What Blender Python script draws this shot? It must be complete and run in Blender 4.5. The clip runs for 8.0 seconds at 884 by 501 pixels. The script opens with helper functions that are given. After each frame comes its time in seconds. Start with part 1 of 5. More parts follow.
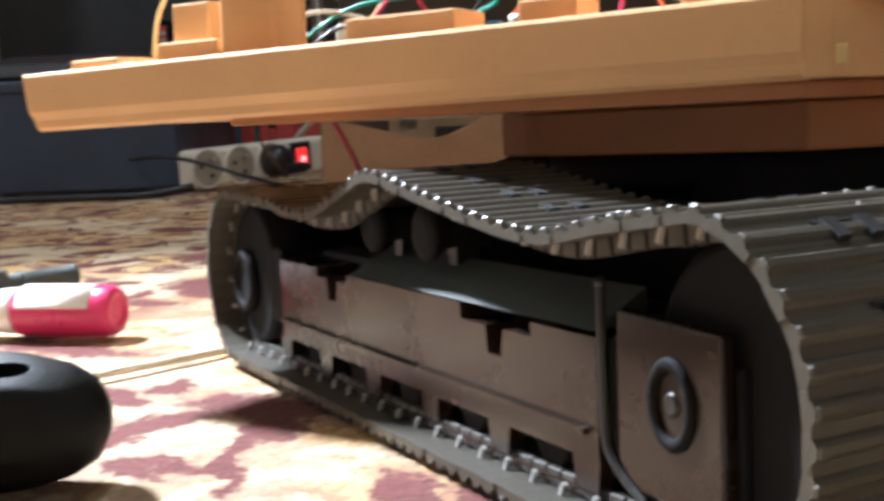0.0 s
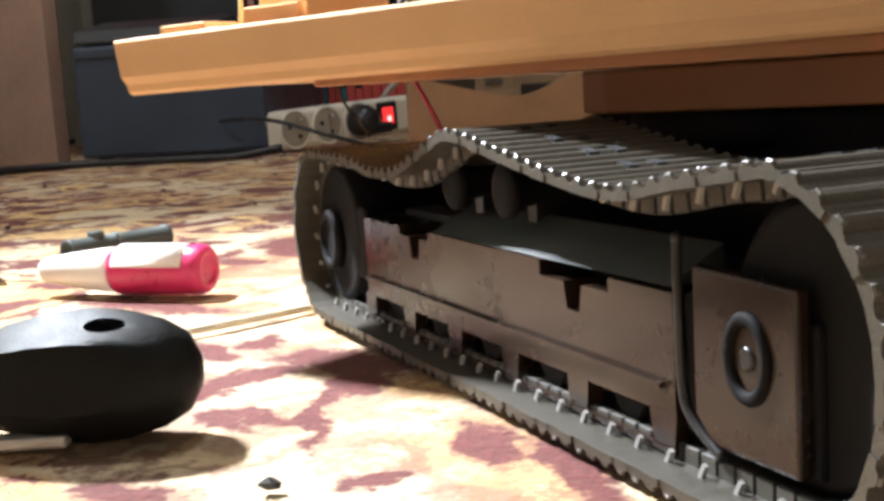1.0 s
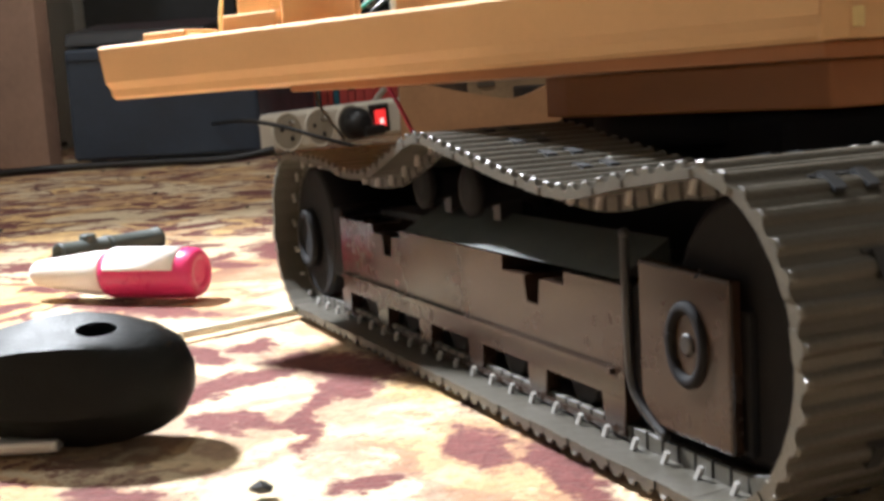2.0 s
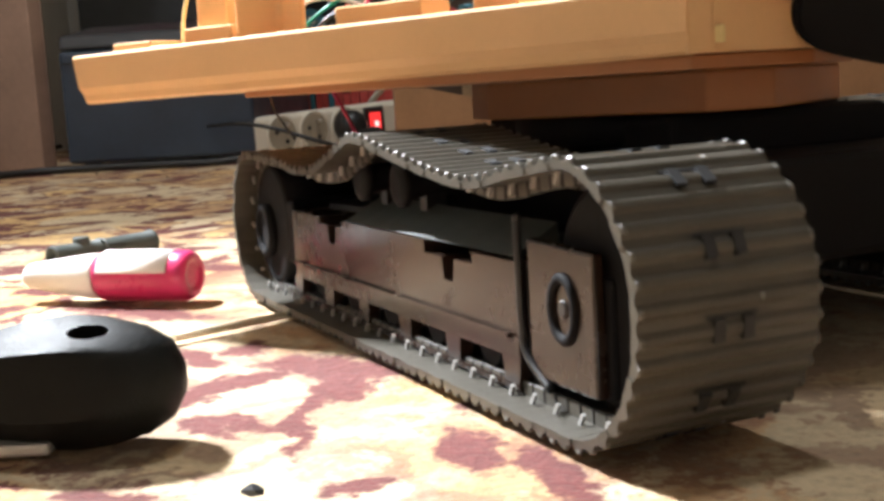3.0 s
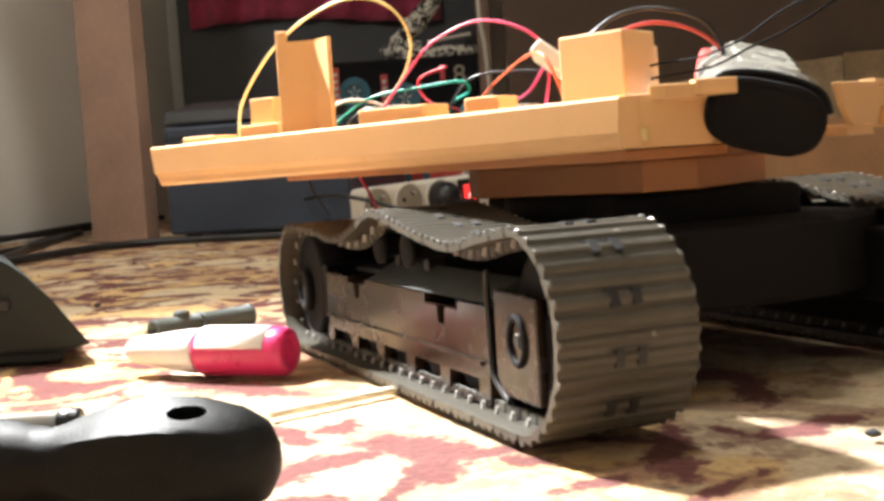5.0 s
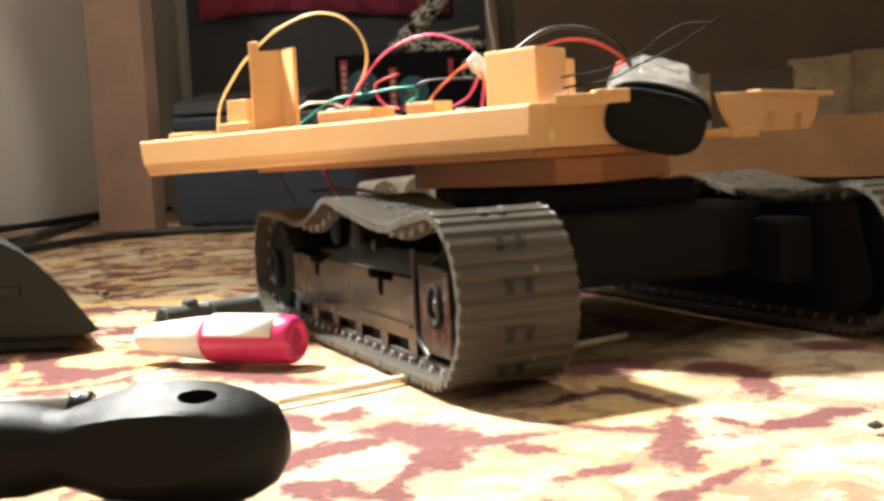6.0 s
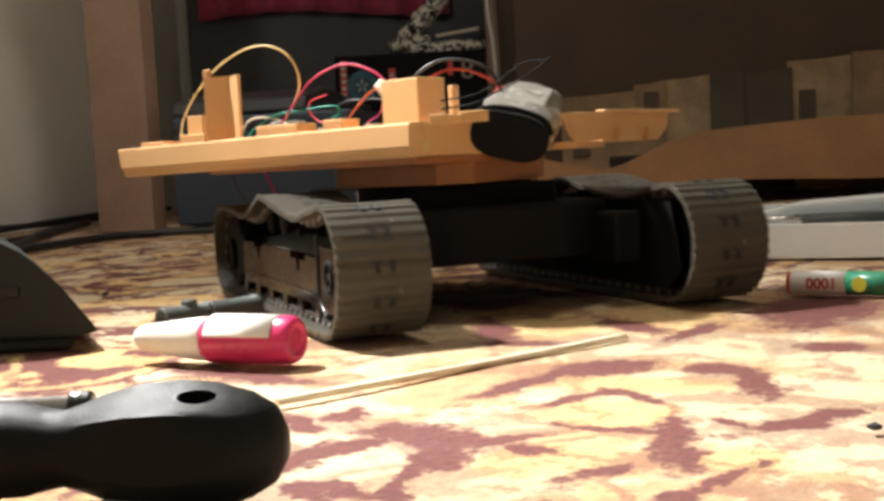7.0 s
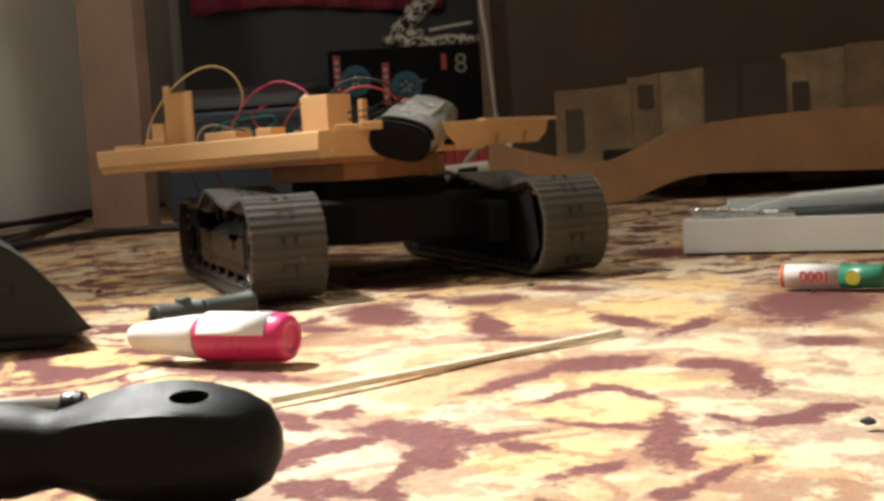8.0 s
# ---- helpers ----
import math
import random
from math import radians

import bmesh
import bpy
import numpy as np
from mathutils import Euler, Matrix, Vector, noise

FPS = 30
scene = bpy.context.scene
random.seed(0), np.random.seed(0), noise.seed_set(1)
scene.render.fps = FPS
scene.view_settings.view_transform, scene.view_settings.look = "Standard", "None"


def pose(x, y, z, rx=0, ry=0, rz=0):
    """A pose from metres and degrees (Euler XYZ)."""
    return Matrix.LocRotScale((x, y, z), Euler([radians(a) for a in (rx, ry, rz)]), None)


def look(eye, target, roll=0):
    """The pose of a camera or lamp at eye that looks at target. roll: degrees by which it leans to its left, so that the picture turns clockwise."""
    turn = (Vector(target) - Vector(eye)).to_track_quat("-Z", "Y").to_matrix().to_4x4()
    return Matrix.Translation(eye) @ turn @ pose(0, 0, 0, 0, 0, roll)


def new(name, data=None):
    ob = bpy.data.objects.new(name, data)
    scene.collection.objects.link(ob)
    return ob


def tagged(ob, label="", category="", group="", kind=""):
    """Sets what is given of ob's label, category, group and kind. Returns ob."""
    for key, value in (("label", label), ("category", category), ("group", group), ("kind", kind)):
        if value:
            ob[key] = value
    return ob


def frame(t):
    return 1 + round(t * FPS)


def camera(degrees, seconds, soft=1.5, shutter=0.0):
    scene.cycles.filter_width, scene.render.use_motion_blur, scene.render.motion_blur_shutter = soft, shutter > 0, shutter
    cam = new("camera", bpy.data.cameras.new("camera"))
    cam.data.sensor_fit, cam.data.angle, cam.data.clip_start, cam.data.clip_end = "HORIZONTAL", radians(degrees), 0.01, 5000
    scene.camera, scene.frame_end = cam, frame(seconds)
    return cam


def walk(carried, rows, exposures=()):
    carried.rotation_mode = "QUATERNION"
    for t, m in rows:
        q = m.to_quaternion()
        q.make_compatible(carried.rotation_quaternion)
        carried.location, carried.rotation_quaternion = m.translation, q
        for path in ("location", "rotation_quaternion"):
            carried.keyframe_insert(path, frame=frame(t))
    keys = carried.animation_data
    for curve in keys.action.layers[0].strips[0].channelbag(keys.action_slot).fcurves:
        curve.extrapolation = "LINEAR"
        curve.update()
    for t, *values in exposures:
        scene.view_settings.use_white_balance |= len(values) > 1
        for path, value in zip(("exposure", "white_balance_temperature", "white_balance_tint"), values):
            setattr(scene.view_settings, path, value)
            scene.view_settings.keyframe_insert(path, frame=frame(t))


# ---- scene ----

# ---------------------------------------------------------------- camera
cam = camera(41.44, 8.0, soft=3.4, shutter=0.4)


def eye(x, y, z, yaw, pitch, roll):
    return pose(x, y, z, 0, 0, yaw) @ pose(0, 0, 0, 90 + pitch) @ pose(0, 0, 0, 0, 0, roll)


PATH = [
    (0.0, -0.0024, 0.0081, 0.0653, -8.28, -6.25, -2.56),
    (0.5, -0.0027, 0.0025, 0.0653, -3.55, -7.19, -3.05),
    (1.0, -0.0012, 0.0042, 0.0654, -3.85, -8.05, -3.47),
    (1.5, -0.0009, 0.0036, 0.0652, -3.62, -8.37, -3.61),
    (1.7, -0.0011, 0.0033, 0.0659, -3.88, -8.00, -3.54),
    (2.8, 0.0001, 0.0045, 0.0655, -4.44, -7.94, -3.47),
    (3.0, -0.0002, 0.0035, 0.0658, -4.44, -7.86, -3.46),
    (3.5, -0.0019, 0.0080, 0.0678, -3.49, -6.45, -4.49),
    (4.0, 0.0001, -0.0007, 0.0723, -1.72, -3.69, -4.10),
    (4.5, 0.0008, 0.0020, 0.0703, -0.51, -4.41, -3.77),
    (4.7, 0.0004, 0.0028, 0.0698, -0.21, -4.22, -3.92),
    (5.8, -0.0003, 0.0000, 0.0675, 0.32, -4.32, -2.98),
    (6.0, -0.0006, -0.0004, 0.0681, 0.26, -4.48, -3.11),
    (6.5, -0.0005, -0.0008, 0.0683, 0.23, -4.42, -2.96),
    (7.0, -0.0006, -0.0006, 0.0681, 0.23, -4.44, -3.01),
    (7.5, -0.0001, -0.0002, 0.0683, 0.18, -4.53, -3.21),
    (8.0, 0.0000, 0.0000, 0.0689, 0.00, -4.76, -3.37),
]
# where the model stands: seconds, x, y, heading
DRIVE = [
    (0.0, 0.1051, 0.2732, 19.25), (0.5, 0.1050, 0.2727, 19.25), (1.0, 0.1052, 0.2728, 19.20), (1.5, 0.1052, 0.2730, 19.20),
    (1.7, 0.1039, 0.2775, 19.40), (2.8, 0.0916, 0.3147, 20.02), (3.0, 0.0888, 0.3239, 20.30), (3.5, 0.0816, 0.3456, 21.10),
    (4.0, 0.0771, 0.3587, 21.35), (4.5, 0.0711, 0.3802, 22.01), (4.7, 0.0690, 0.3884, 22.20), (5.8, 0.0479, 0.4445, 22.56),
    (6.0, 0.0416, 0.4601, 22.41), (6.5, 0.0237, 0.5088, 22.15), (7.0, 0.0007, 0.5699, 21.64), (7.5, -0.0235, 0.6368, 21.03),
    (8.0, -0.0454, 0.6960, 20.50),
]

# ---------------------------------------------------------------- light
world = bpy.data.worlds.new("room_air")
scene.world = world
world.use_nodes = True
world.node_tree.nodes["Background"].inputs[0].default_value = (1.0, 0.86, 0.7, 1)
world.node_tree.nodes["Background"].inputs[1].default_value = 0.004


def area_lamp(name, place, target, watts, size, colour, spread=180):
    data = bpy.data.lights.new(name, "AREA")
    data.shape, data.size, data.energy, data.color = "DISK", size, watts, colour
    data.spread = radians(spread)
    lamp = new(name, data)
    lamp.matrix_world = look(place, target)
    return lamp


area_lamp("desk_lamp_light", (-0.375, 0.67, 0.64), (0.03, 0.25, 0.0), 4.2, 0.06, (1.0, 0.93, 0.82), 66)
bulb = bpy.data.lights.new("desk_lamp_bulb", "POINT")
bulb.energy, bulb.shadow_soft_size, bulb.color = 4.8, 0.03, (1.0, 0.92, 0.80)
new("desk_lamp_bulb", bulb).location = (-0.375, 0.67, 0.68)
# unseen fill light, added overhead to brighten the wall and lift the darks
area_lamp("ceiling_lamp_light", (0.1, 0.6, 2.35), (0.1, 0.6, 0.0), 15.0, 0.3, (1.0, 0.89, 0.74))
EXPOSURES = [(0.0, 0.02, 5050, 10), (0.5, 0.62, 5100, 10), (1.0, 0.12, 5350, 10), (1.5, -0.03, 5450, 10), (3.0, 0.18, 5450, 10), (4.0, 0.74, 5550, 10), (4.5, 0.66, 5650, 10), (6.0, 0.25, 6050, 10), (7.0, -0.25, 6000, 10), (8.0, -0.42, 5950, 10)]

# ---------------------------------------------------------------- materials


def mat(name, colour, rough=0.5, metal=0.0, vary=0.15, scale=60.0, bump=0.1, fine=None, emit=None, coat=0.0, sheen=0.0, spec=0.5):
    m = bpy.data.materials.new(name)
    m.use_nodes = True
    nt = m.node_tree
    b = nt.nodes["Principled BSDF"]
    b.inputs["Metallic"].default_value = metal
    b.inputs["Specular IOR Level"].default_value = spec
    b.inputs["Coat Weight"].default_value = coat
    b.inputs["Sheen Weight"].default_value = sheen
    co = nt.nodes.new("ShaderNodeTexCoord")
    big = nt.nodes.new("ShaderNodeTexNoise")
    big.inputs["Scale"].default_value, big.inputs["Detail"].default_value = scale, 4
    small = nt.nodes.new("ShaderNodeTexNoise")
    small.inputs["Scale"].default_value, small.inputs["Detail"].default_value = fine or scale * 9, 3
    for n in (big, small):
        nt.links.new(co.outputs["Object"], n.inputs["Vector"])
    both = nt.nodes.new("ShaderNodeMath")
    both.operation = "MULTIPLY_ADD"
    both.inputs[1].default_value = 0.45
    nt.links.new(small.outputs["Fac"], both.inputs[0])
    nt.links.new(big.outputs["Fac"], both.inputs[2])
    ramp = nt.nodes.new("ShaderNodeValToRGB")
    lo, hi = [[max(0, c * k) for c in colour] + [1] for k in (1 - vary, 1 + vary)]
    ramp.color_ramp.elements[0].position, ramp.color_ramp.elements[0].color = 0.4, lo
    ramp.color_ramp.elements[1].position, ramp.color_ramp.elements[1].color = 1.05, hi
    nt.links.new(both.outputs[0], ramp.inputs[0])
    nt.links.new(ramp.outputs[0], b.inputs["Base Color"])
    rr = nt.nodes.new("ShaderNodeMapRange")
    rr.inputs["From Min"].default_value, rr.inputs["From Max"].default_value = 0.4, 1.0
    rr.inputs["To Min"].default_value, rr.inputs["To Max"].default_value = max(0.03, rough - 0.1), min(1, rough + 0.1)
    nt.links.new(both.outputs[0], rr.inputs["Value"])
    nt.links.new(rr.outputs[0], b.inputs["Roughness"])
    if bump:
        bp = nt.nodes.new("ShaderNodeBump")
        bp.inputs["Strength"].default_value, bp.inputs["Distance"].default_value = bump, 0.0006
        nt.links.new(small.outputs["Fac"], bp.inputs["Height"])
        nt.links.new(bp.outputs[0], b.inputs["Normal"])
    if emit:
        b.inputs["Emission Color"].default_value, b.inputs["Emission Strength"].default_value = (*emit[:3], 1), emit[3]
    return m


# the carpet's figures where the model drives: x, y, half length, half width, turn
MAROON_FIGURES = [
    (-0.0096, 0.2897, 0.0217, 0.0092, 127), (-0.0052, 0.2674, 0.0136, 0.0055, 93), (-0.0127, 0.2445, 0.0209, 0.0025, 87), (-0.0275, 0.2824, 0.0119, 0.0045, 39), (0.0113, 0.2810, 0.0125, 0.0040, 29),
    (0.0391, 0.2871, 0.0155, 0.0034, 152), (0.0516, 0.2756, 0.0220, 0.0033, 77), (0.0329, 0.3266, 0.0144, 0.0032, 30), (0.0507, 0.3230, 0.0130, 0.0023, 115), (0.0160, 0.2698, 0.0077, 0.0033, 130),
    (0.0310, 0.2485, 0.0099, 0.0040, 35), (0.0530, 0.2357, 0.0149, 0.0033, 47), (0.0430, 0.2264, 0.0044, 0.0038, 168), (0.0508, 0.2545, 0.0077, 0.0029, 78), (0.0228, 0.3517, 0.0174, 0.0053, 42),
    (0.0475, 0.3688, 0.0179, 0.0106, 26), (0.0814, 0.3595, 0.0104, 0.0085, 151), (0.0874, 0.3387, 0.0206, 0.0056, 84),
]
MAROON_SPRIGS = [
    (0.0874, 0.2883, 0.0196, 0.0048, 32), (0.0679, 0.2865, 0.0058, 0.0026, 113), (-0.0301, 0.5149, 0.0294, 0.0133, 101), (-0.0519, 0.4812, 0.0139, 0.0070, 147), (0.0167, 0.4663, 0.0311, 0.0062, 95),
    (0.0276, 0.4298, 0.0166, 0.0075, 155), (0.0188, 0.5464, 0.0170, 0.0159, 95), (0.0592, 0.5748, 0.0215, 0.0091, 129), (0.0717, 0.4594, 0.0218, 0.0062, 106), (0.0918, 0.4356, 0.0211, 0.0059, 56),
    (0.1505, 0.4760, 0.0461, 0.0208, 64), (0.1392, 0.7265, 0.0296, 0.0186, 102), (-0.0431, 0.3138, 0.0131, 0.0035, 109), (-0.0315, 0.3220, 0.0081, 0.0051, 77), (-0.0341, 0.2447, 0.0095, 0.0037, 131),
    (0.1286, 0.3842, 0.0107, 0.0089, 156), (-0.0273, 0.6477, 0.0310, 0.0144, 141), (0.0199, 0.2143, 0.0134, 0.0052, 100), (0.0318, 0.1945, 0.0150, 0.0038, 98),
]
MAROON_EDGE = [
    (-0.0005, 0.1986, 0.0059, 0.0027, 12), (-0.0436, 0.2039, 0.0085, 0.0054, 137), (-0.0708, 0.3901, 0.0305, 0.0064, 143), (-0.0243, 0.2442, 0.0111, 0.0038, 143), (-0.0384, 0.2734, 0.0139, 0.0037, 70),
    (-0.0301, 0.3190, 0.0064, 0.0036, 108),
]
GOLD_OVALS = [
    (0.0403, 0.3052, 0.0191, 0.0159, 147), (0.0186, 0.2609, 0.0181, 0.0118, 7), (0.0505, 0.3414, 0.0335, 0.0117, 162), (0.0330, 0.4876, 0.0527, 0.0277, 94), (0.0878, 0.4758, 0.0439, 0.0290, 90),
    (0.1178, 0.5612, 0.0336, 0.0230, 95), (0.0613, 0.2520, 0.0114, 0.0096, 73),
]


def carpet_mat():
    m = mat("carpet_pile", (0.6, 0.5, 0.33), 0.95, 0, 0.1, 30, 0, sheen=0.04)
    nt = m.node_tree
    b = nt.nodes["Principled BSDF"]
    co = nt.nodes["Texture Coordinate"]

    def noise_at(scale, detail, rough, warp, shift):
        mp = nt.nodes.new("ShaderNodeMapping")
        mp.inputs["Location"].default_value = shift
        mp.inputs["Rotation"].default_value = (0, 0, 0.5)
        nt.links.new(co.outputs["Object"], mp.inputs[0])
        n = nt.nodes.new("ShaderNodeTexNoise")
        n.inputs["Scale"].default_value, n.inputs["Detail"].default_value = scale, detail
        n.inputs["Roughness"].default_value, n.inputs["Distortion"].default_value = rough, warp
        nt.links.new(mp.outputs[0], n.inputs["Vector"])
        return n.outputs["Fac"]

    def step(value, low, high):
        r = nt.nodes.new("ShaderNodeMapRange")
        r.interpolation_type = "SMOOTHSTEP"
        r.inputs["From Min"].default_value, r.inputs["From Max"].default_value = low, high
        nt.links.new(value, r.inputs["Value"])
        return r.outputs[0]

    def math(op, a, c):
        n = nt.nodes.new("ShaderNodeMath")
        n.operation = op
        for i, v in enumerate((a, c)):
            if isinstance(v, float):
                n.inputs[i].default_value = v
            else:
                nt.links.new(v, n.inputs[i])
        return n.outputs[0]

    def mix(fac, a, c):
        n = nt.nodes.new("ShaderNodeMix")
        n.data_type = "RGBA"
        nt.links.new(fac, n.inputs[0])
        for i, v in ((6, a), (7, c)):
            if isinstance(v, tuple):
                n.inputs[i].default_value = (*v, 1)
            else:
                nt.links.new(v, n.inputs[i])
        return n.outputs[2]

    fuzz = noise_at(420, 3, 0.6, 0, (0, 0, 0))
    ragged = noise_at(85, 5, 0.7, 0.2, (3, 1, 0))
    swirl = noise_at(24, 2, 0.5, 0.6, (0.31, 0.12, 0))
    oval = noise_at(19, 1.5, 0.4, 0.7, (0.93, 2.4, 0))
    patch = noise_at(7, 2, 0.5, 0.4, (4.2, 1.4, 0))
    edge = math("ADD", math("MULTIPLY", math("SUBTRACT", fuzz, 0.5), 0.2), math("MULTIPLY", math("SUBTRACT", ragged, 0.5), 0.42))
    oval_e = math("ADD", oval, math("MULTIPLY", edge, 0.55))
    inside = step(oval_e, 0.53, 0.57)
    rim = math("SUBTRACT", 1.0, step(math("ABSOLUTE", math("SUBTRACT", oval_e, 0.535), 0.0), 0.02, 0.04))
    rim = math("MULTIPLY", rim, step(math("ADD", patch, math("MULTIPLY", edge, 1.5)), 0.44, 0.5))
    core = step(oval_e, 0.625, 0.66)
    blotch = step(math("ADD", swirl, math("MULTIPLY", edge, 1.2)), 0.505, 0.565)
    loose = math("MAXIMUM", math("MAXIMUM", rim, core), math("MULTIPLY", blotch, math("SUBTRACT", 1.0, math("MULTIPLY", inside, 0.65))))
    # woven figures, their outlines ragged by the pile
    warp = nt.nodes.new("ShaderNodeTexNoise")
    warp.inputs["Scale"].default_value, warp.inputs["Detail"].default_value = 55, 5
    warp.inputs["Roughness"].default_value = 0.68
    nt.links.new(co.outputs["Object"], warp.inputs["Vector"])
    shifted = nt.nodes.new("ShaderNodeVectorMath")
    shifted.operation = "MULTIPLY_ADD"
    shifted.inputs[1].default_value = (0.020, 0.020, 0)
    nt.links.new(warp.outputs["Color"], shifted.inputs[0])
    nt.links.new(co.outputs["Object"], shifted.inputs[2])

    def figures(rows):
        best = None
        for x, y, a, c, turn in rows:
            mp = nt.nodes.new("ShaderNodeMapping")
            mp.vector_type = "TEXTURE"
            mp.inputs["Location"].default_value = (x + 0.010, y + 0.010, 0)
            mp.inputs["Rotation"].default_value = (0, 0, radians(turn))
            mp.inputs["Scale"].default_value = (a, c, 1)
            nt.links.new(shifted.outputs[0], mp.inputs[0])
            ln = nt.nodes.new("ShaderNodeVectorMath")
            ln.operation = "LENGTH"
            nt.links.new(mp.outputs[0], ln.inputs[0])
            best = ln.outputs["Value"] if best is None else math("MINIMUM", best, ln.outputs["Value"])
        return best

    woven = math("ADD", figures(MAROON_FIGURES + MAROON_SPRIGS + MAROON_EDGE), math("MULTIPLY", edge, 5.5))
    zone = math("SUBTRACT", 1.0, step(figures([(0.05, 0.37, 0.125, 0.235, -8)]), 0.85, 1.1))
    maroon = math("MAXIMUM", math("SUBTRACT", 1.0, step(woven, 0.85, 1.75)), math("MULTIPLY", loose, math("SUBTRACT", 1.0, math("MULTIPLY", zone, 0.5))))
    ovals = math("SUBTRACT", 1.0, step(math("ADD", figures(GOLD_OVALS), math("MULTIPLY", edge, 2.0)), 0.8, 1.3))
    gold = math("MAXIMUM", math("MULTIPLY", ovals, 0.9), math("MULTIPLY", math("MULTIPLY", inside, step(patch, 0.3, 0.45)), math("SUBTRACT", 1.0, math("MULTIPLY", zone, 0.8))))
    tan = step(math("ADD", noise_at(10, 2, 0.5, 0.8, (5, 1, 0)), edge), 0.5, 0.6)
    ground = mix(tan, (0.62, 0.51, 0.33), (0.5, 0.32, 0.16))
    pale = mix(gold, ground, (0.66, 0.45, 0.19))
    speck = math("MULTIPLY", step(ragged, 0.54, 0.68), 0.45)
    pale = mix(speck, pale, (0.4, 0.2, 0.12))
    col = mix(maroon, pale, (0.135, 0.036, 0.030))
    dark = nt.nodes.new("ShaderNodeMix")
    dark.data_type, dark.blend_type = "RGBA", "MULTIPLY"
    dark.inputs[0].default_value = 0.58
    nt.links.new(col, dark.inputs[6])
    g = nt.nodes.new("ShaderNodeValToRGB")
    g.color_ramp.elements[0].position, g.color_ramp.elements[0].color = 0.3, (0.45, 0.42, 0.4, 1)
    g.color_ramp.elements[1].position, g.color_ramp.elements[1].color = 0.6, (0.92, 0.88, 0.85, 1)
    nt.links.new(fuzz, g.inputs[0])
    nt.links.new(g.outputs[0], dark.inputs[7])
    nt.links.new(dark.outputs[2], b.inputs["Base Color"])
    bp = nt.nodes.new("ShaderNodeBump")
    bp.inputs["Strength"].default_value, bp.inputs["Distance"].default_value = 0.7, 0.0016
    nt.links.new(fuzz, bp.inputs["Height"])
    nt.links.new(bp.outputs[0], b.inputs["Normal"])
    return m


CARPET = carpet_mat()
WALL = mat("wall_paint", (0.88, 0.85, 0.77), 0.85, vary=0.06, scale=6, bump=0.15, fine=220)
CEIL = mat("ceiling_paint", (0.7, 0.66, 0.58), 0.9, vary=0.05, scale=4)
OAK = mat("cherry_laminate", (0.31, 0.20, 0.145), 0.42, vary=0.22, scale=14, bump=0.05)
BED = mat("beech_wood", (0.35, 0.19, 0.09), 0.4, vary=0.2, scale=18, bump=0.05)
BROWN = mat("dark_board", (0.085, 0.054, 0.034), 0.6, vary=0.25, scale=10)
VOID = mat("black_board", (0.017, 0.018, 0.02), 0.6, vary=0.3, scale=12)
# black board under the desk, its colour lifted to grey to stand for haze
HAZED = mat("hazed_board", (0.045, 0.050, 0.056), 0.5, vary=0.35, scale=5)
NAVY = mat("navy_metal", (0.029, 0.042, 0.066), 0.4, vary=0.2, scale=20)
SOOT = mat("charcoal_plastic", (0.03, 0.031, 0.034), 0.45, vary=0.2, scale=40)
ORANGE = mat("ochre_plastic", (0.77, 0.47, 0.215), 0.42, vary=0.05, scale=40, bump=0.06, fine=700)
RUBBER = mat("grey_track_plastic", (0.064, 0.058, 0.045), 0.40, vary=0.22, scale=120, bump=0.25, fine=1500)
BLACKP = mat("black_plastic", (0.016, 0.016, 0.017), 0.35, vary=0.3, scale=90)
MATTE = mat("matt_black_plastic", (0.006, 0.006, 0.007), 0.75, vary=0.3, scale=60, spec=0.2)
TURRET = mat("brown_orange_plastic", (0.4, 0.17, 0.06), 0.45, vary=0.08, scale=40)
FRAMEP = mat("dark_gloss_plastic", (0.024, 0.014, 0.009), 0.25, vary=0.12, scale=40, bump=0.0, spec=0.36)
GREYP = mat("grey_plastic", (0.065, 0.076, 0.071), 0.5, vary=0.15, scale=150)
STEEL = mat("steel", (0.62, 0.6, 0.57), 0.28, 1.0, vary=0.15, scale=120)
SATIN = mat("satin_steel", (0.8, 0.79, 0.76), 0.5, 0.5, vary=0.1, scale=120)
GLINT = mat("glint_grey_bead", (0.11, 0.106, 0.095), 0.33, vary=0.2, scale=150)
PIN = mat("pale_grey_plastic", (0.4, 0.39, 0.37), 0.4, vary=0.1, scale=150)
HANDLE = mat("black_rubber_grip", (0.010, 0.011, 0.011), 0.52, vary=0.3, scale=150, bump=0.25, fine=1600, spec=0.13)
CASE = mat("green_grey_plastic", (0.024, 0.030, 0.029), 0.55, vary=0.15, scale=60, bump=0.12, fine=900, spec=0.25)
PINK = mat("magenta_plastic", (0.62, 0.035, 0.15), 0.32, vary=0.06, scale=80, bump=0.03)
WHITEP = mat("white_plastic", (0.85, 0.84, 0.81), 0.35, vary=0.04, scale=60, bump=0.03)
STRIPP = mat("cream_plastic", (0.76, 0.71, 0.6), 0.4, vary=0.06, scale=40, bump=0.03)
RECESS = mat("recess_plastic", (0.34, 0.3, 0.23), 0.5, vary=0.08, scale=60)
GLOW = mat("lit_switch", (0.6, 0.02, 0.02), 0.3, vary=0.05, scale=100, emit=(1, 0.04, 0.03, 0.9))
NEON = mat("lit_neon", (0.9, 0.3, 0.25), 0.3, vary=0.05, scale=100, emit=(1, 0.35, 0.28, 2.2))
TRAY = mat("white_card", (0.82, 0.85, 0.84), 0.6, vary=0.05, scale=25)
CARD = mat("cardboard", (0.28, 0.185, 0.10), 0.8, vary=0.4, scale=26, bump=0.4)
CARDD = mat("dark_cardboard", (0.1, 0.075, 0.05), 0.8, vary=0.2, scale=20)
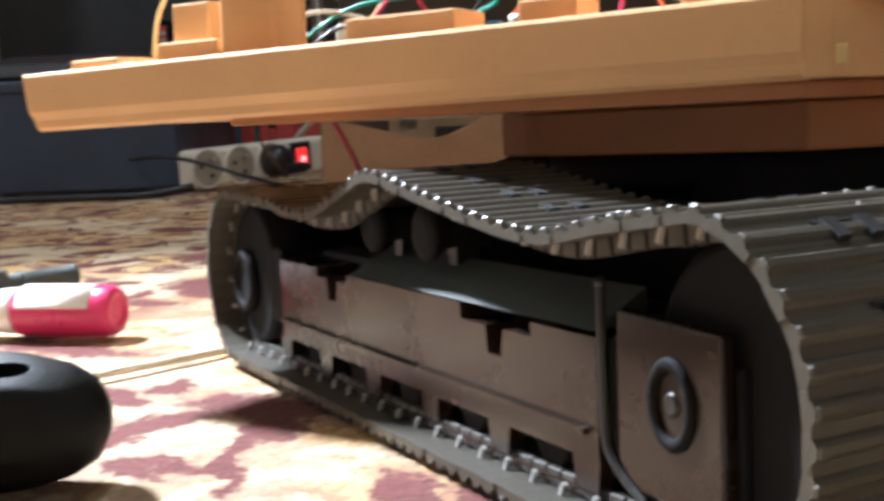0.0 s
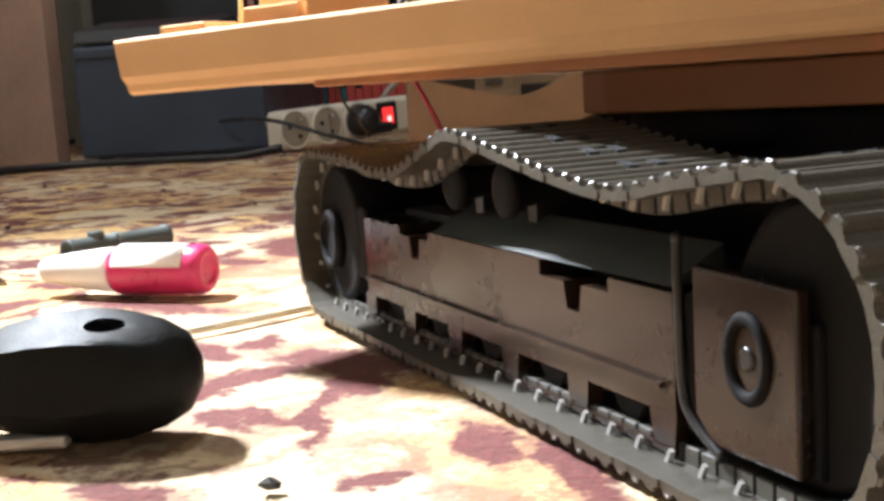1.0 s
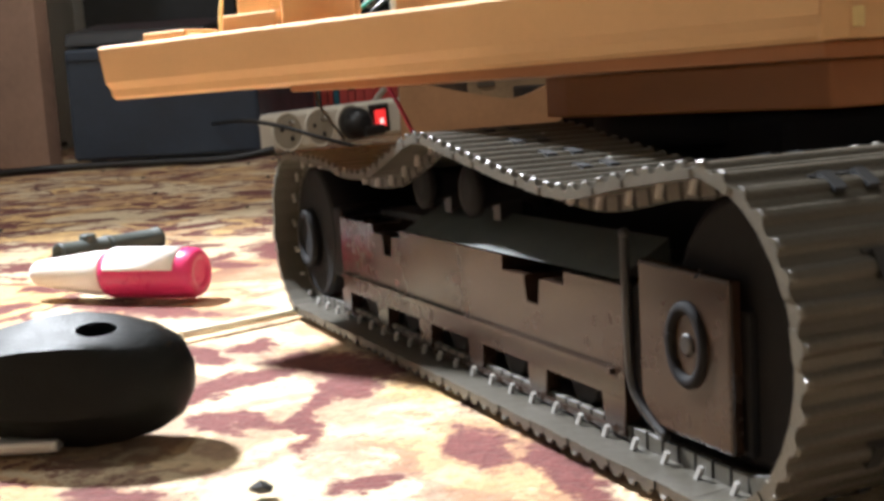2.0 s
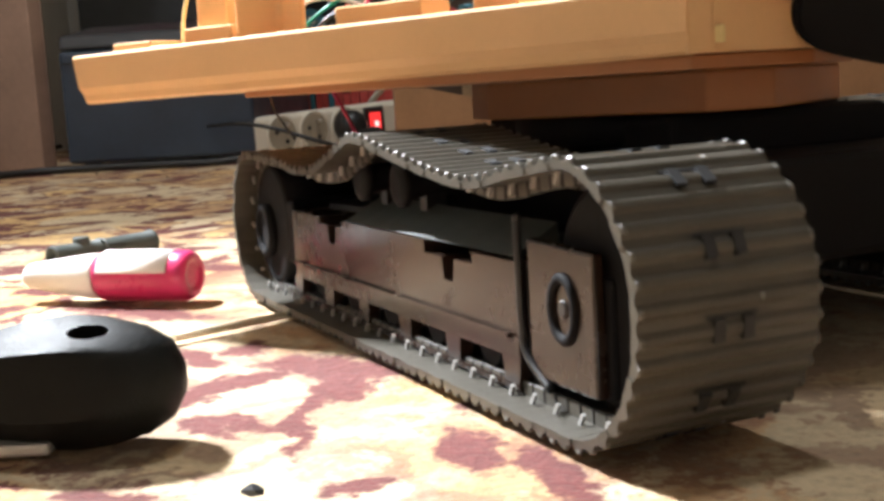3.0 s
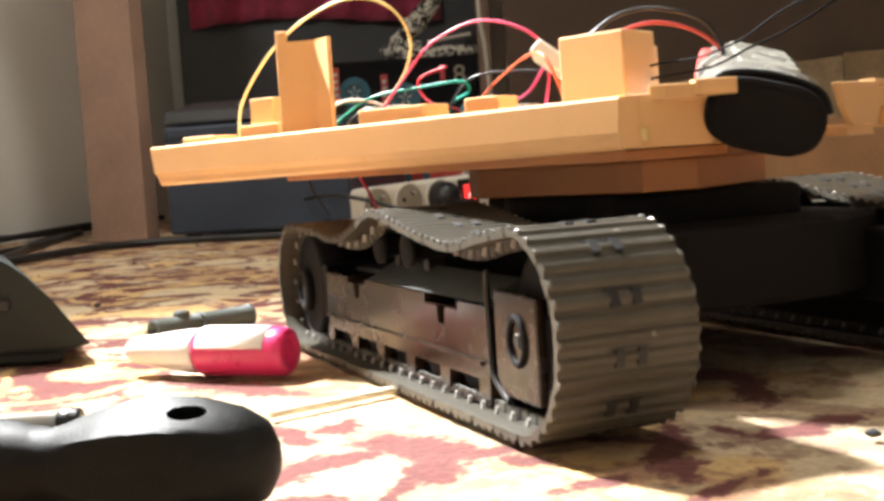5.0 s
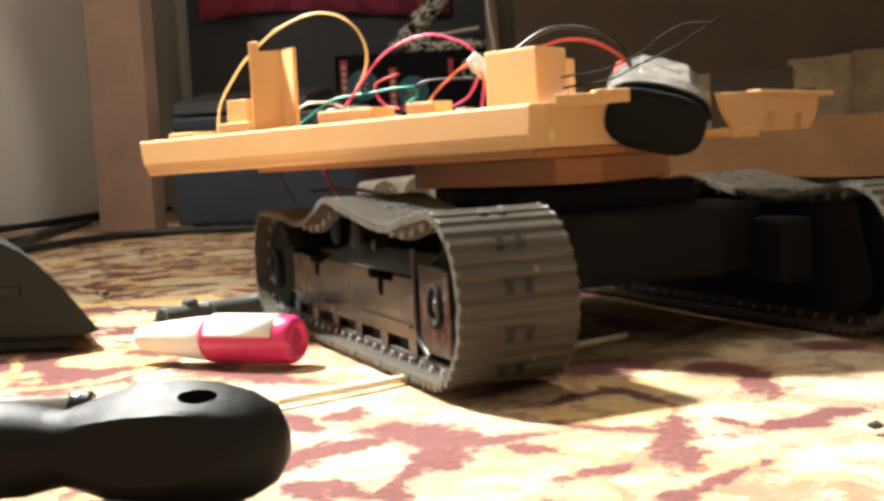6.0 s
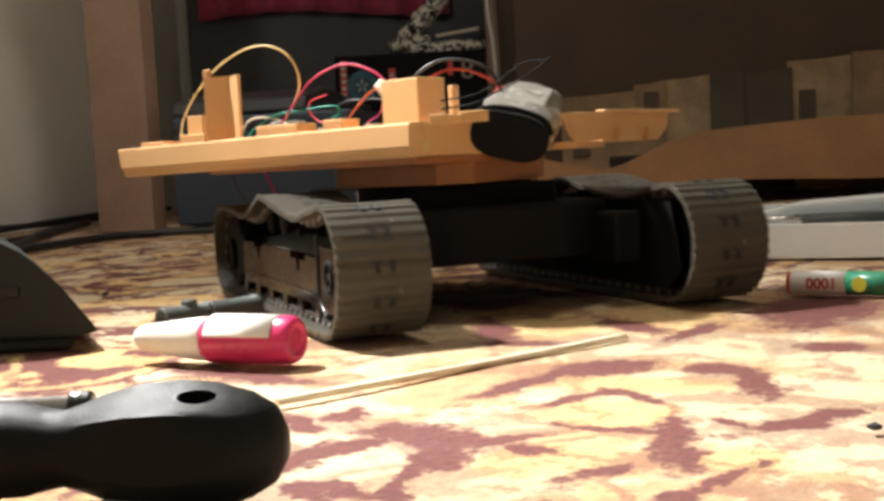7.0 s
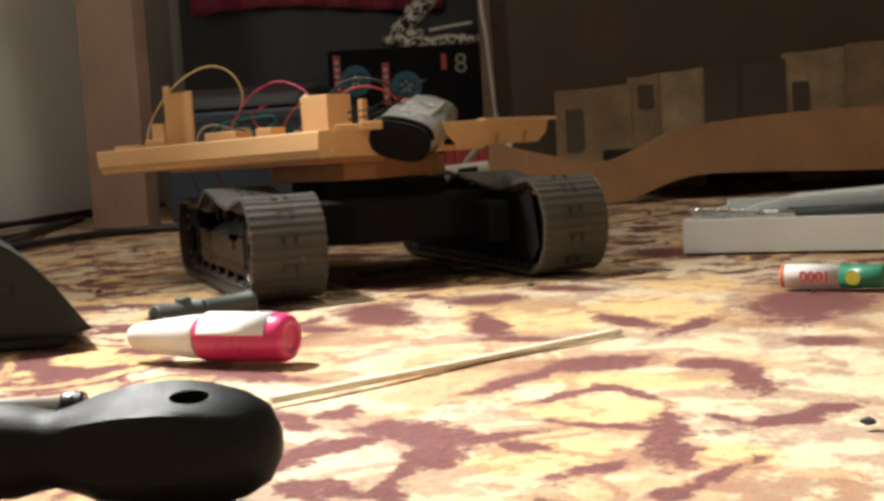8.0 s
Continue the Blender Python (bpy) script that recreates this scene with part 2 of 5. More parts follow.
CARDL = mat("pale_cardboard", (0.38, 0.27, 0.155), 0.8, vary=0.4, scale=24, bump=0.4)
CLOTH = mat("maroon_cloth", (0.38, 0.05, 0.10), 0.95, vary=0.35, scale=45, bump=0.5, sheen=0.3)
STICK = mat("pale_wood", (0.84, 0.76, 0.57), 0.55, vary=0.15, scale=120)
CABLE = mat("black_cable", (0.014, 0.014, 0.015), 0.45, vary=0.2, scale=50)
W_YEL = mat("yellow_wire", (0.80, 0.62, 0.27), 0.4, vary=0.05)
W_RED = mat("red_wire", (0.6, 0.03, 0.06), 0.4, vary=0.05)
W_PNK = mat("pink_wire", (0.68, 0.06, 0.16), 0.4, vary=0.05)
W_TEAL = mat("teal_wire", (0.02, 0.32, 0.24), 0.4, vary=0.05)
W_WHT = mat("white_wire", (0.7, 0.66, 0.56), 0.4, vary=0.05)
W_ORG = mat("orange_wire", (0.7, 0.14, 0.05), 0.4, vary=0.05)
PCB = mat("circuit_board", (0.03, 0.07, 0.05), 0.4, vary=0.4, scale=300)
FOIL = mat("pale_foil", (0.40, 0.39, 0.34), 0.22, 0.2, vary=0.25, scale=90, bump=0.5, fine=240)
SILVER = mat("silver_wrap", (0.30, 0.29, 0.26), 0.2, 0.3, vary=0.2, scale=70, bump=0.4, fine=180)
REDP = mat("red_print", (0.55, 0.07, 0.06), 0.5, vary=0.2, scale=90)
BLUEP = mat("blue_print", (0.03, 0.14, 0.20), 0.5, vary=0.3, scale=90)
GREENP = mat("green_print", (0.03, 0.2, 0.11), 0.35, vary=0.1, scale=90)
BARE = mat("white_print", (0.62, 0.6, 0.55), 0.5, vary=0.05)
YELP = mat("yellow_print", (0.6, 0.55, 0.05), 0.4, vary=0.05)

# ---------------------------------------------------------------- mesh helpers


def box(bm, x0, x1, y0, y1, z0, z1, bevel=0.0, m=None, seg=2, mi=0):
    r = bmesh.ops.create_cube(bm, size=1.0)
    vs = r["verts"]
    for v in vs:
        v.co = Vector(((x0 + x1) / 2 + v.co.x * (x1 - x0), (y0 + y1) / 2 + v.co.y * (y1 - y0), (z0 + z1) / 2 + v.co.z * (z1 - z0)))
    faces = {f for v in vs for f in v.link_faces}
    if bevel:
        es = {e for v in vs for e in v.link_edges}
        out = bmesh.ops.bevel(bm, geom=list(es), offset=bevel, segments=seg, affect="EDGES", profile=0.5)
        faces = {f for f in out["faces"]} | {f for f in faces if f.is_valid}
        vs = {v for f in faces for v in f.verts}
    for f in faces:
        f.material_index = mi
    if m is not None:
        bmesh.ops.transform(bm, matrix=m, verts=list(vs))
    return list(vs)


def prism(bm, pts, lo, hi, axis="z", bevel=0.0, mi=0):
    """A polygon pushed along an axis. pts are (x, y) for z, (x, z) for y, (y, z) for x."""
    def at(p, h):
        return {"z": (p[0], p[1], h), "y": (p[0], h, p[1]), "x": (h, p[0], p[1])}[axis]
    a = [bm.verts.new(at(p, lo)) for p in pts]
    c = [bm.verts.new(at(p, hi)) for p in pts]
    fs = [bm.faces.new(a), bm.faces.new(list(reversed(c)))]
    n = len(pts)
    for i in range(n):
        fs.append(bm.faces.new((a[i], c[i], c[(i + 1) % n], a[(i + 1) % n])))
    if bevel:
        es = {e for f in fs for e in f.edges}
        out = bmesh.ops.bevel(bm, geom=list(es), offset=bevel, segments=2, affect="EDGES", profile=0.5)
        fs = set(out["faces"]) | {f for f in fs if f.is_valid}
    for f in fs:
        f.material_index = mi
    return a + c


def lathe(bm, profile, m=None, n=28, mi=0):
    """profile: (radius, height) rows turned about z; closed at both ends."""
    rings = []
    for r, h in profile:
        rings.append([bm.verts.new((r * math.cos(i * math.tau / n), r * math.sin(i * math.tau / n), h)) for i in range(n)])
    for a, c in zip(rings, rings[1:]):
        for i in range(n):
            f = bm.faces.new((a[i], a[(i + 1) % n], c[(i + 1) % n], c[i]))
            f.smooth, f.material_index = True, mi
    bm.faces.new(list(reversed(rings[0]))).material_index = mi
    bm.faces.new(rings[-1]).material_index = mi
    vs = [v for r in rings for v in r]
    if m is not None:
        bmesh.ops.transform(bm, matrix=m, verts=vs)
    return vs


def smooth_line(pts, per=6):
    pts = [Vector(p) for p in pts]
    out = []
    for i in range(len(pts) - 1):
        p0, p1, p2, p3 = pts[max(i - 1, 0)], pts[i], pts[i + 1], pts[min(i + 2, len(pts) - 1)]
        for k in range(per):
            t = k / per
            out.append(0.5 * ((2 * p1) + (p2 - p0) * t + (2 * p0 - 5 * p1 + 4 * p2 - p3) * t * t + (3 * p1 - p0 - 3 * p2 + p3) * t ** 3))
    return out + [pts[-1]]


def tube(bm, pts, r, n=8, per=6, mi=0):
    line = smooth_line(pts, per)
    up, rings = Vector((0.13, 0.27, 0.95)), []
    for i, p in enumerate(line):
        d = (line[min(i + 1, len(line) - 1)] - line[max(i - 1, 0)]).normalized()
        side = d.cross(up)
        side = side.normalized() if side.length > 1e-4 else Vector((1, 0, 0))
        top = side.cross(d)
        up = top
        rings.append([bm.verts.new(p + r * (math.cos(k * math.tau / n) * side + math.sin(k * math.tau / n) * top)) for k in range(n)])
    for a, c in zip(rings, rings[1:]):
        for k in range(n):
            f = bm.faces.new((a[k], a[(k + 1) % n], c[(k + 1) % n], c[k]))
            f.smooth, f.material_index = True, mi
    bm.faces.new(rings[0])
    bm.faces.new(list(reversed(rings[-1])))


def mesh_of(name, bm, mats):
    bmesh.ops.recalc_face_normals(bm, faces=bm.faces[:])
    me = bpy.data.meshes.new(name)
    bm.to_mesh(me)
    bm.free()
    for m in mats if isinstance(mats, (list, tuple)) else [mats]:
        me.materials.append(m)
    return me


def part(name, bm, mats, parent=None, label="", m=None):
    ob = new(name, mesh_of(name, bm, mats))
    if parent is not None:
        ob.parent = parent
    if m is not None:
        ob.matrix_basis = m
    if label:
        ob["label"] = label
    return ob


def thing(name, m, label, category, group="", kind=""):
    ob = new(name)
    ob.empty_display_size = 0.02
    ob.matrix_basis = m
    return tagged(ob, label, category, group, kind)


def solid(name, make, mats, label, category="", kind="", m=None, group=""):
    bm = bmesh.new()
    make(bm)
    ob = part(name, bm, mats, None, "", m)
    return tagged(ob, label, category, group, kind)


# ---------------------------------------------------------------- the room


def build_floor(bm):
    n = 150
    x0, x1, y0, y1 = -0.70, 2.2, -1.2, 2.25
    grid = [[bm.verts.new((x0 + (x1 - x0) * i / n, y0 + (y1 - y0) * j / n, 0)) for i in range(n + 1)] for j in range(n + 1)]
    for j in range(n):
        for i in range(n):
            bm.faces.new((grid[j][i], grid[j][i + 1], grid[j + 1][i + 1], grid[j + 1][i])).smooth = True
    for v in bm.verts:
        v.co.z = -0.0012 + 0.0011 * noise.noise((v.co.x * 14, v.co.y * 14, 0))


solid("floor", build_floor, CARPET, "beige carpet with maroon and gold swirls", "carpet", "structure")
solid("wall_west", lambda b: prism(b, [(-0.66, -1.3), (-0.66, 1.30), (-0.49, 2.05), (-0.49, 2.35), (-0.85, 2.35), (-0.85, -1.3)], -0.02, 2.5, "z"), WALL, "plain beige painted wall", "wall", "structure")
solid("wall_north", lambda b: box(b, -0.49, 2.3, 2.25, 2.35, -0.02, 2.5), WALL, "plain beige painted wall", "wall", "structure")
solid("wall_east", lambda b: box(b, 2.2, 2.3, -1.2, 2.25, -0.02, 2.5), WALL, "plain beige painted wall", "wall", "structure")
solid("wall_south", lambda b: box(b, -0.66, 2.3, -1.3, -1.2, -0.02, 2.5), WALL, "plain beige painted wall", "wall", "structure")
solid("ceiling", lambda b: box(b, -0.85, 2.3, -1.3, 2.35, 2.5, 2.6), CEIL, "plain pale ceiling", "ceiling", "structure")


def build_desk():
    desk = thing("desk", pose(0, 0, 0), "cherry laminate desk with a dark open space beneath", "desk")
    bm = bmesh.new()
    box(bm, -0.050, 0.045, -0.011, 0.011, 0, 0.72, 0.0015)
    part("side_panel", bm, OAK, desk, "", pose(-0.383, 1.436, 0, 0, 0, -32))
    bm = bmesh.new()
    box(bm, -0.44, 0.105, 2.1, 2.118, 0, 0.72, 0.001)
    part("back_panel", bm, HAZED, desk, "black back board with haze put in as grey")
    bm = bmesh.new()
    box(bm, 0.078, 0.098, 1.84, 1.862, 0.0, 0.72, 0.001)
    part("post", bm, OAK, desk)
    bm = bmesh.new()
    box(bm, -0.45, 0.7, 1.40, 2.12, 0.722, 0.745, 0.002)
    part("desktop", bm, OAK, desk)
    return desk


build_desk()


def build_computer():
    pc = thing("computer_case", pose(-0.20, 1.37, 0, 0, 0, -8), "navy and black computer case lying on the carpet", "computer")
    bm = bmesh.new()
    prism(bm, [(-0.112, -0.02), (0.105, -0.02), (0.105, 0.36), (-0.112, 0.36)], 0.006, 0.132, "z", 0.004)
    part("body", bm, NAVY, pc)
    bm = bmesh.new()
    prism(bm, [(-0.02, 0.134), (0.36, 0.134), (0.36, 0.152), (0.09, 0.165), (-0.012, 0.150)], -0.112, 0.05, "x", 0.004)
    part("cover", bm, SOOT, pc, "black sloping cover with a dull sheen")
    bm = bmesh.new()
    box(bm, -0.11, 0.104, -0.0225, -0.0202, 0.118, 0.1195)
    part("seam", bm, VOID, pc)
    for x in (-0.09, 0.085):
        bm = bmesh.new()
        lathe(bm, [(0.009, 0), (0.01, 0.006)], pose(x, 0.0, 0.0))
        part("foot", bm, VOID, pc)
    return pc


build_computer()


def build_box_stack():
    """The black carton with printed discs and strips on its front."""
    st = thing("black_carton", pose(0, 0, 0), "black printed carton with red strips and blue discs", "box")
    bm = bmesh.new()
    box(bm, -0.16, 0.074, 1.832, 2.05, 0.0, 0.236, 0.003)
    part("carton", bm, MATTE, st)
    for x, z in ((-0.146, 0.196), (-0.071, 0.181)):
        bm = bmesh.new()
        box(bm, x - 0.0055, x + 0.0055, 1.8285, 1.8315, z - 0.032, z + 0.032)
        part("red_strip", bm, REDP, st)
        for k in range(5):
            bm = bmesh.new()
            box(bm, x - 0.003, x + 0.003, 1.8265, 1.8283, z - 0.024 + k * 0.0105, z - 0.018 + k * 0.0105)
            part("print_bar", bm, BARE, st)
    for x, z in ((-0.118, 0.188), (-0.04, 0.175)):
        bm = bmesh.new()
        lathe(bm, [(0.024, 0), (0.024, 0.002)], pose(x, 1.8315, z, 90))
        disc = part("printed_disc", bm, BLUEP, st)
        bm = bmesh.new()
        tube(bm, [(x + 0.012 * math.cos(a), 1.827, z + 0.012 * math.sin(a)) for a in [i * math.tau / 12 for i in range(11)]], 0.0012, 6, 2)
        part("ring", bm, GREYP, disc)
        for k in range(5):
            a = k * math.tau / 5
            bm = bmesh.new()
            box(bm, -0.001, 0.001, -0.0008, 0.0008, 0.003, 0.011, 0, pose(x, 1.8275, z, 0, math.degrees(a), 0))
            part("blade", bm, BARE, disc)
    bm = bmesh.new()
    box(bm, 0.016, 0.024, 1.829, 1.8315, 0.198, 0.222)
    part("red_strip", bm, REDP, st)
    cu = bpy.data.curves.new("digit", "FONT")
    cu.body, cu.size, cu.extrude, cu.align_x = "8", 0.042, 0.0008, "CENTER"
    digit = new("digit", cu)
    cu.materials.append(RECESS)
    digit.parent = st
    digit.matrix_basis = pose(0.046, 1.8305, 0.192, 90)
    return st


build_box_stack()


def build_patterned_bundle():
    m = bpy.data.materials.new("black_white_fabric")
    m.use_nodes = True
    nt = m.node_tree
    b = nt.nodes["Principled BSDF"]
    b.inputs["Roughness"].default_value = 0.75
    co = nt.nodes.new("ShaderNodeTexCoord")
    wv = nt.nodes.new("ShaderNodeTexNoise")
    wv.inputs["Scale"].default_value, wv.inputs["Detail"].default_value, wv.inputs["Distortion"].default_value = 95, 4, 1.1
    rp = nt.nodes.new("ShaderNodeValToRGB")
    rp.color_ramp.elements[0].position, rp.color_ramp.elements[0].color = 0.46, (0.015, 0.015, 0.014, 1)
    rp.color_ramp.elements[1].position, rp.color_ramp.elements[1].color = 0.50, (0.78, 0.76, 0.66, 1)
    nt.links.new(co.outputs["Object"], wv.inputs["Vector"])
    nt.links.new(wv.outputs["Fac"], rp.inputs[0])
    nt.links.new(rp.outputs[0], b.inputs["Base Color"])
    bn = thing("patterned_bundle", pose(0, 0, 0), "crumpled black and white patterned bundle on a carton", "bundle")

    def lump(name, a, c, r, seed):
        bm = bmesh.new()
        a, c = Vector(a), Vector(c)
        n, k = 14, 16
        d = (c - a)
        side = d.cross(Vector((0, 1, 0))).normalized()
        back = Vector((0, 1, 0))
        rings = []
        for i in range(n + 1):
            t = i / n
            rad = r * (0.25 + math.sin(math.pi * min(1, t * 0.9 + 0.08)) ** 0.6 * 0.75)
            ring = []
            for j in range(k):
                an = j * math.tau / k
                q = a + d * t + side * math.cos(an) * rad + back * math.sin(an) * rad * 1.2
                q += 0.35 * rad * noise.noise_vector(q * 60 + Vector((seed, 0, 0)))
                ring.append(bm.verts.new(q))
            rings.append(ring)
        for p, q in zip(rings, rings[1:]):
            for j in range(k):
                bm.faces.new((p[j], p[(j + 1) % k], q[(j + 1) % k], q[j])).smooth = True
        bm.faces.new(rings[0])
        bm.faces.new(rings[-1])
        part(name, bm, m, bn)

    lump("upper_fold", (-0.060, 1.88, 0.252), (0.028, 1.9, 0.345), 0.016, 1)
    lump("side_fold", (-0.075, 1.885, 0.250), (-0.01, 1.885, 0.262), 0.013, 3)
    lump("lower_fold", (-0.045, 1.87, 0.244), (0.085, 1.88, 0.247), 0.011, 7)
    bm = bmesh.new()
    tube(bm, [(0.0, 1.86, 0.262), (0.03, 1.86, 0.266), (0.068, 1.855, 0.27)], 0.003, 8)
    part("strap", bm, W_WHT, bn)
    return bn


build_patterned_bundle()


def build_cloth(bm):
    """Hanging cloth, two skins apart."""
    nx, nz = 70, 22
    rows = []
    for skin in (0, 0.003):
        g = []
        for i in range(nx + 1):
            t = i / nx
            x = -0.413 + 0.44 * t
            col = []
            for j in range(nz + 1):
                z = 0.3315 + 0.010 * math.sin(t * 5) * (1 - j / nz) + (0.7215 - 0.3315) * j / nz
                y = 2.075 + skin + 0.011 * math.sin(t * 38) * (1 - j / nz * 0.5) + 0.004 * noise.noise((x * 30, z * 30, 0))
                col.append(bm.verts.new((x, y, z)))
            g.append(col)
        rows.append(g)
    for s, g in enumerate(rows):
        for i in range(nx):
            for j in range(nz):
                bm.faces.new((g[i][j], g[i + 1][j], g[i + 1][j + 1], g[i][j + 1])).smooth = True
    a, b = rows
    for i in range(nx):
        bm.faces.new((a[i][0], b[i][0], b[i + 1][0], a[i + 1][0]))
        bm.faces.new((a[i][nz], a[i + 1][nz], b[i + 1][nz], b[i][nz]))
    for i in (0, nx):
        for j in range(nz):
            bm.faces.new((a[i][j], a[i][j + 1], b[i][j + 1], b[i][j]))


solid("hanging_cloth", build_cloth, CLOTH, "maroon cloth hanging down under the desk", "cloth")


def build_strip():
    L, W = 0.238, 0.045
    st = thing("power_strip", pose(-0.1015, 1.335, 0.0005, 0, 0, 40) @ pose(0, 0, 0, 0, -2.5, 0), "cream socket strip standing on edge with red lit switch", "power strip")
    bm = bmesh.new()
    box(bm, 0, L, 0, 0.034, 0.0, W, 0.006, None, 3)
    body = part("housing", bm, STRIPP, st)
    for k in range(3):
        x = 0.0425 + k * 0.0475
        bm = bmesh.new()
        lathe(bm, [(0.023, 0), (0.023, 0.0014), (0.0205, 0.0018), (0.0200, 0.0006)], pose(x, 0.0006, W / 2, 90), 32)
        sock = part("socket", bm, STRIPP, body)
        bm = bmesh.new()
        lathe(bm, [(0.0196, 0), (0.0196, 0.0007)], pose(x, -0.0003, W / 2, 90), 32)
        part("well", bm, RECESS, sock)
        for a in (-60, 160):
            bm = bmesh.new()
            lathe(bm, [(0.0027, 0), (0.0027, 0.0006)], pose(x + 0.0095 * math.cos(radians(a)), -0.0012, W / 2 + 0.0095 * math.sin(radians(a)), 90), 12)
            part("pin_hole", bm, VOID, sock)
        bm = bmesh.new()
        lathe(bm, [(0.0024, 0), (0.0024, 0.007), (0.001, 0.008)], pose(x + 0.004, -0.0008, W / 2 + 0.0105, 90), 12)
        part("earth_pin", bm, STEEL, sock)
    x = 0.0425 + 2 * 0.0475
    plug = bmesh.new()
    lathe(plug, [(0.0185, 0), (0.0185, 0.014), (0.015, 0.022), (0.008, 0.027)], pose(x, -0.0015, W / 2, 90), 28)
    box(plug, x - 0.004, x + 0.03, -0.03, -0.014, W / 2 - 0.017, W / 2 - 0.004, 0.003)
    part("plug", plug, BLACKP, st, "black round mains plug")
    x = 0.1835
    bm = bmesh.new()
    box(bm, x - 0.016, x + 0.016, -0.002, 0.004, 0.006, W - 0.004, 0.0015)
    fr = part("switch_frame", bm, BLACKP, st)
    bm = bmesh.new()
    box(bm, x - 0.0085, x + 0.0085, -0.0045, 0.0, 0.013, W - 0.011, 0.0015)
    rocker = part("switch_rocker", bm, GLOW, fr, "red glowing rocker switch")
    bm = bmesh.new()
    box(bm, x - 0.0030, x + 0.0030, -0.0058, -0.0046, 0.0165, 0.0235, 0.0004)
    part("neon_lamp", bm, NEON, rocker, "bright pink neon lamp")
    bm = bmesh.new()
    tube(bm, [(L - 0.004, 0.017, 0.02), (L + 0.018, 0.016, 0.021), (L + 0.032, 0.012, 0.036), (L + 0.034, 0.02, 0.066), (L + 0.03, 0.05, 0.07), (L + 0.03, 0.10, 0.04), (L + 0.035, 0.15, -0.006), (L + 0.04, 0.2, -0.019)], 0.0042, 10)
    part("mains_cable", bm, W_WHT, st)
    return st


build_strip()


def build_books():
    """A row of thin coloured cartons behind the strip."""
    rnd = random.Random(5)
    x = -0.09
    while x < 0.075:
        w = rnd.uniform(0.007, 0.013)
        m = rnd.choice([REDP, REDP, BARE, BLUEP, GREYP, CARDD])
        bm = bmesh.new()
        box(bm, -w / 2, w / 2, 0, 0.07, 0, 0.072 + rnd.uniform(-0.004, 0.003), 0.0008)
        b = part("thin_carton", bm, m, None, "", pose(x + w / 2, 1.74, 0))
        tagged(b, {REDP: "thin red carton in a row", BARE: "thin white carton in a row", BLUEP: "thin blue carton in a row", GREYP: "thin grey carton in a row", CARDD: "thin brown carton in a row"}[m], "carton", "cartons in a row")
        x += w + 0.001


build_books()

# ---------------------------------------------------------------- bed side


def build_bed():
    bed = thing("bed", pose(0, 0, 0), "wooden bed with a curved beech rail", "bed")
    top = smooth_line([(0.06, 0.079, 0), (0.10, 0.067, 0), (0.145, 0.0555, 0), (0.184, 0.048, 0), (0.21, 0.0517, 0), (0.2426, 0.0658, 0), (0.2755, 0.0787, 0), (0.3144, 0.0855, 0), (0.405, 0.0915, 0), (0.52, 0.094, 0), (0.75, 0.094, 0), (1.4, 0.094, 0)], 4)
    low = smooth_line([(1.4, 0.02, 0), (0.75, 0.02, 0), (0.51, 0.0212, 0), (0.403, 0.0255, 0), (0.312, 0.0276, 0), (0.273, 0.0222, 0), (0.2336, 0.0083, 0), (0.20, 0.0, 0), (0.06, 0.0, 0)], 4)
    bm = bmesh.new()
    prism(bm, [(p.x, p.y) for p in top + low], 1.34, 1.366, "y", 0.0)
    part("rail", bm, BED, bed)
    bm = bmesh.new()
    box(bm, 0.115, 1.6, 1.735, 1.76, 0.0, 0.8, 0.002)
    part("headboard", bm, BROWN, bed, "dark brown board")
    bm = bmesh.new()
    box(bm, 0.24, 1.6, 1.37, 1.69, 0.03, 0.06, 0.003)
    part("slat_base", bm, VOID, bed)
    return bed


build_bed()


def cardboards():
    rows = [(0.175, 0.285, 0.15, CARD, "plain brown cardboard sheet"), (0.283, 0.327, 0.163, CARD, "brown cardboard sheet with a dark flap"), (0.325, 0.394, 0.168, CARDL, "pale brown cardboard sheet"), (0.392, 0.44, 0.170, CARDD, "dark brown cardboard sheet"), (0.438, 0.512, 0.172, CARDD, "dark brown cardboard sheet"), (0.508, 0.6, 0.186, CARDL, "pale brown cardboard sheet with a cut-out"), (0.598, 0.74, 0.194, CARD, "plain brown cardboard sheet")]
    for i, (a, c, z, m, lab) in enumerate(rows):
        bm = bmesh.new()
        y = 1.70 + 0.005 * (i % 3)
        pts = [(a, 0.0), (c, 0.0), (c, z + 0.003), ((a + c) / 2, z - 0.001), (a, z - 0.002)]
        prism(bm, pts, y, y + 0.004, "y", 0)
        s = part("cardboard_sheet", bm, m)
        tagged(s, lab, "cardboard", "cardboard behind the bed rail")
        if i == 5:
            bm = bmesh.new()
            box(bm, 0.522, 0.546, y - 0.003, y - 0.0005, 0.1, 0.142)
            part("flap", bm, CARDD, s)
        if i == 1:
            bm = bmesh.new()
            box(bm, 0.296, 0.318, y - 0.003, y - 0.0005, 0.118, 0.15)
            part("flap", bm, CARDD, s)
        if i == 0:
            bm = bmesh.new()
            box(bm, 0.19, 0.215, y - 0.003, y - 0.0005, 0.062, 0.12)
            part("flap", bm, CARDD, s)


cardboards()

# ---------------------------------------------------------------- cables


def cable(name, pts, r, m, label):
    bm = bmesh.new()
    tube(bm, pts, r, 8)
    return tagged(part(name, bm, m), label, "cable")


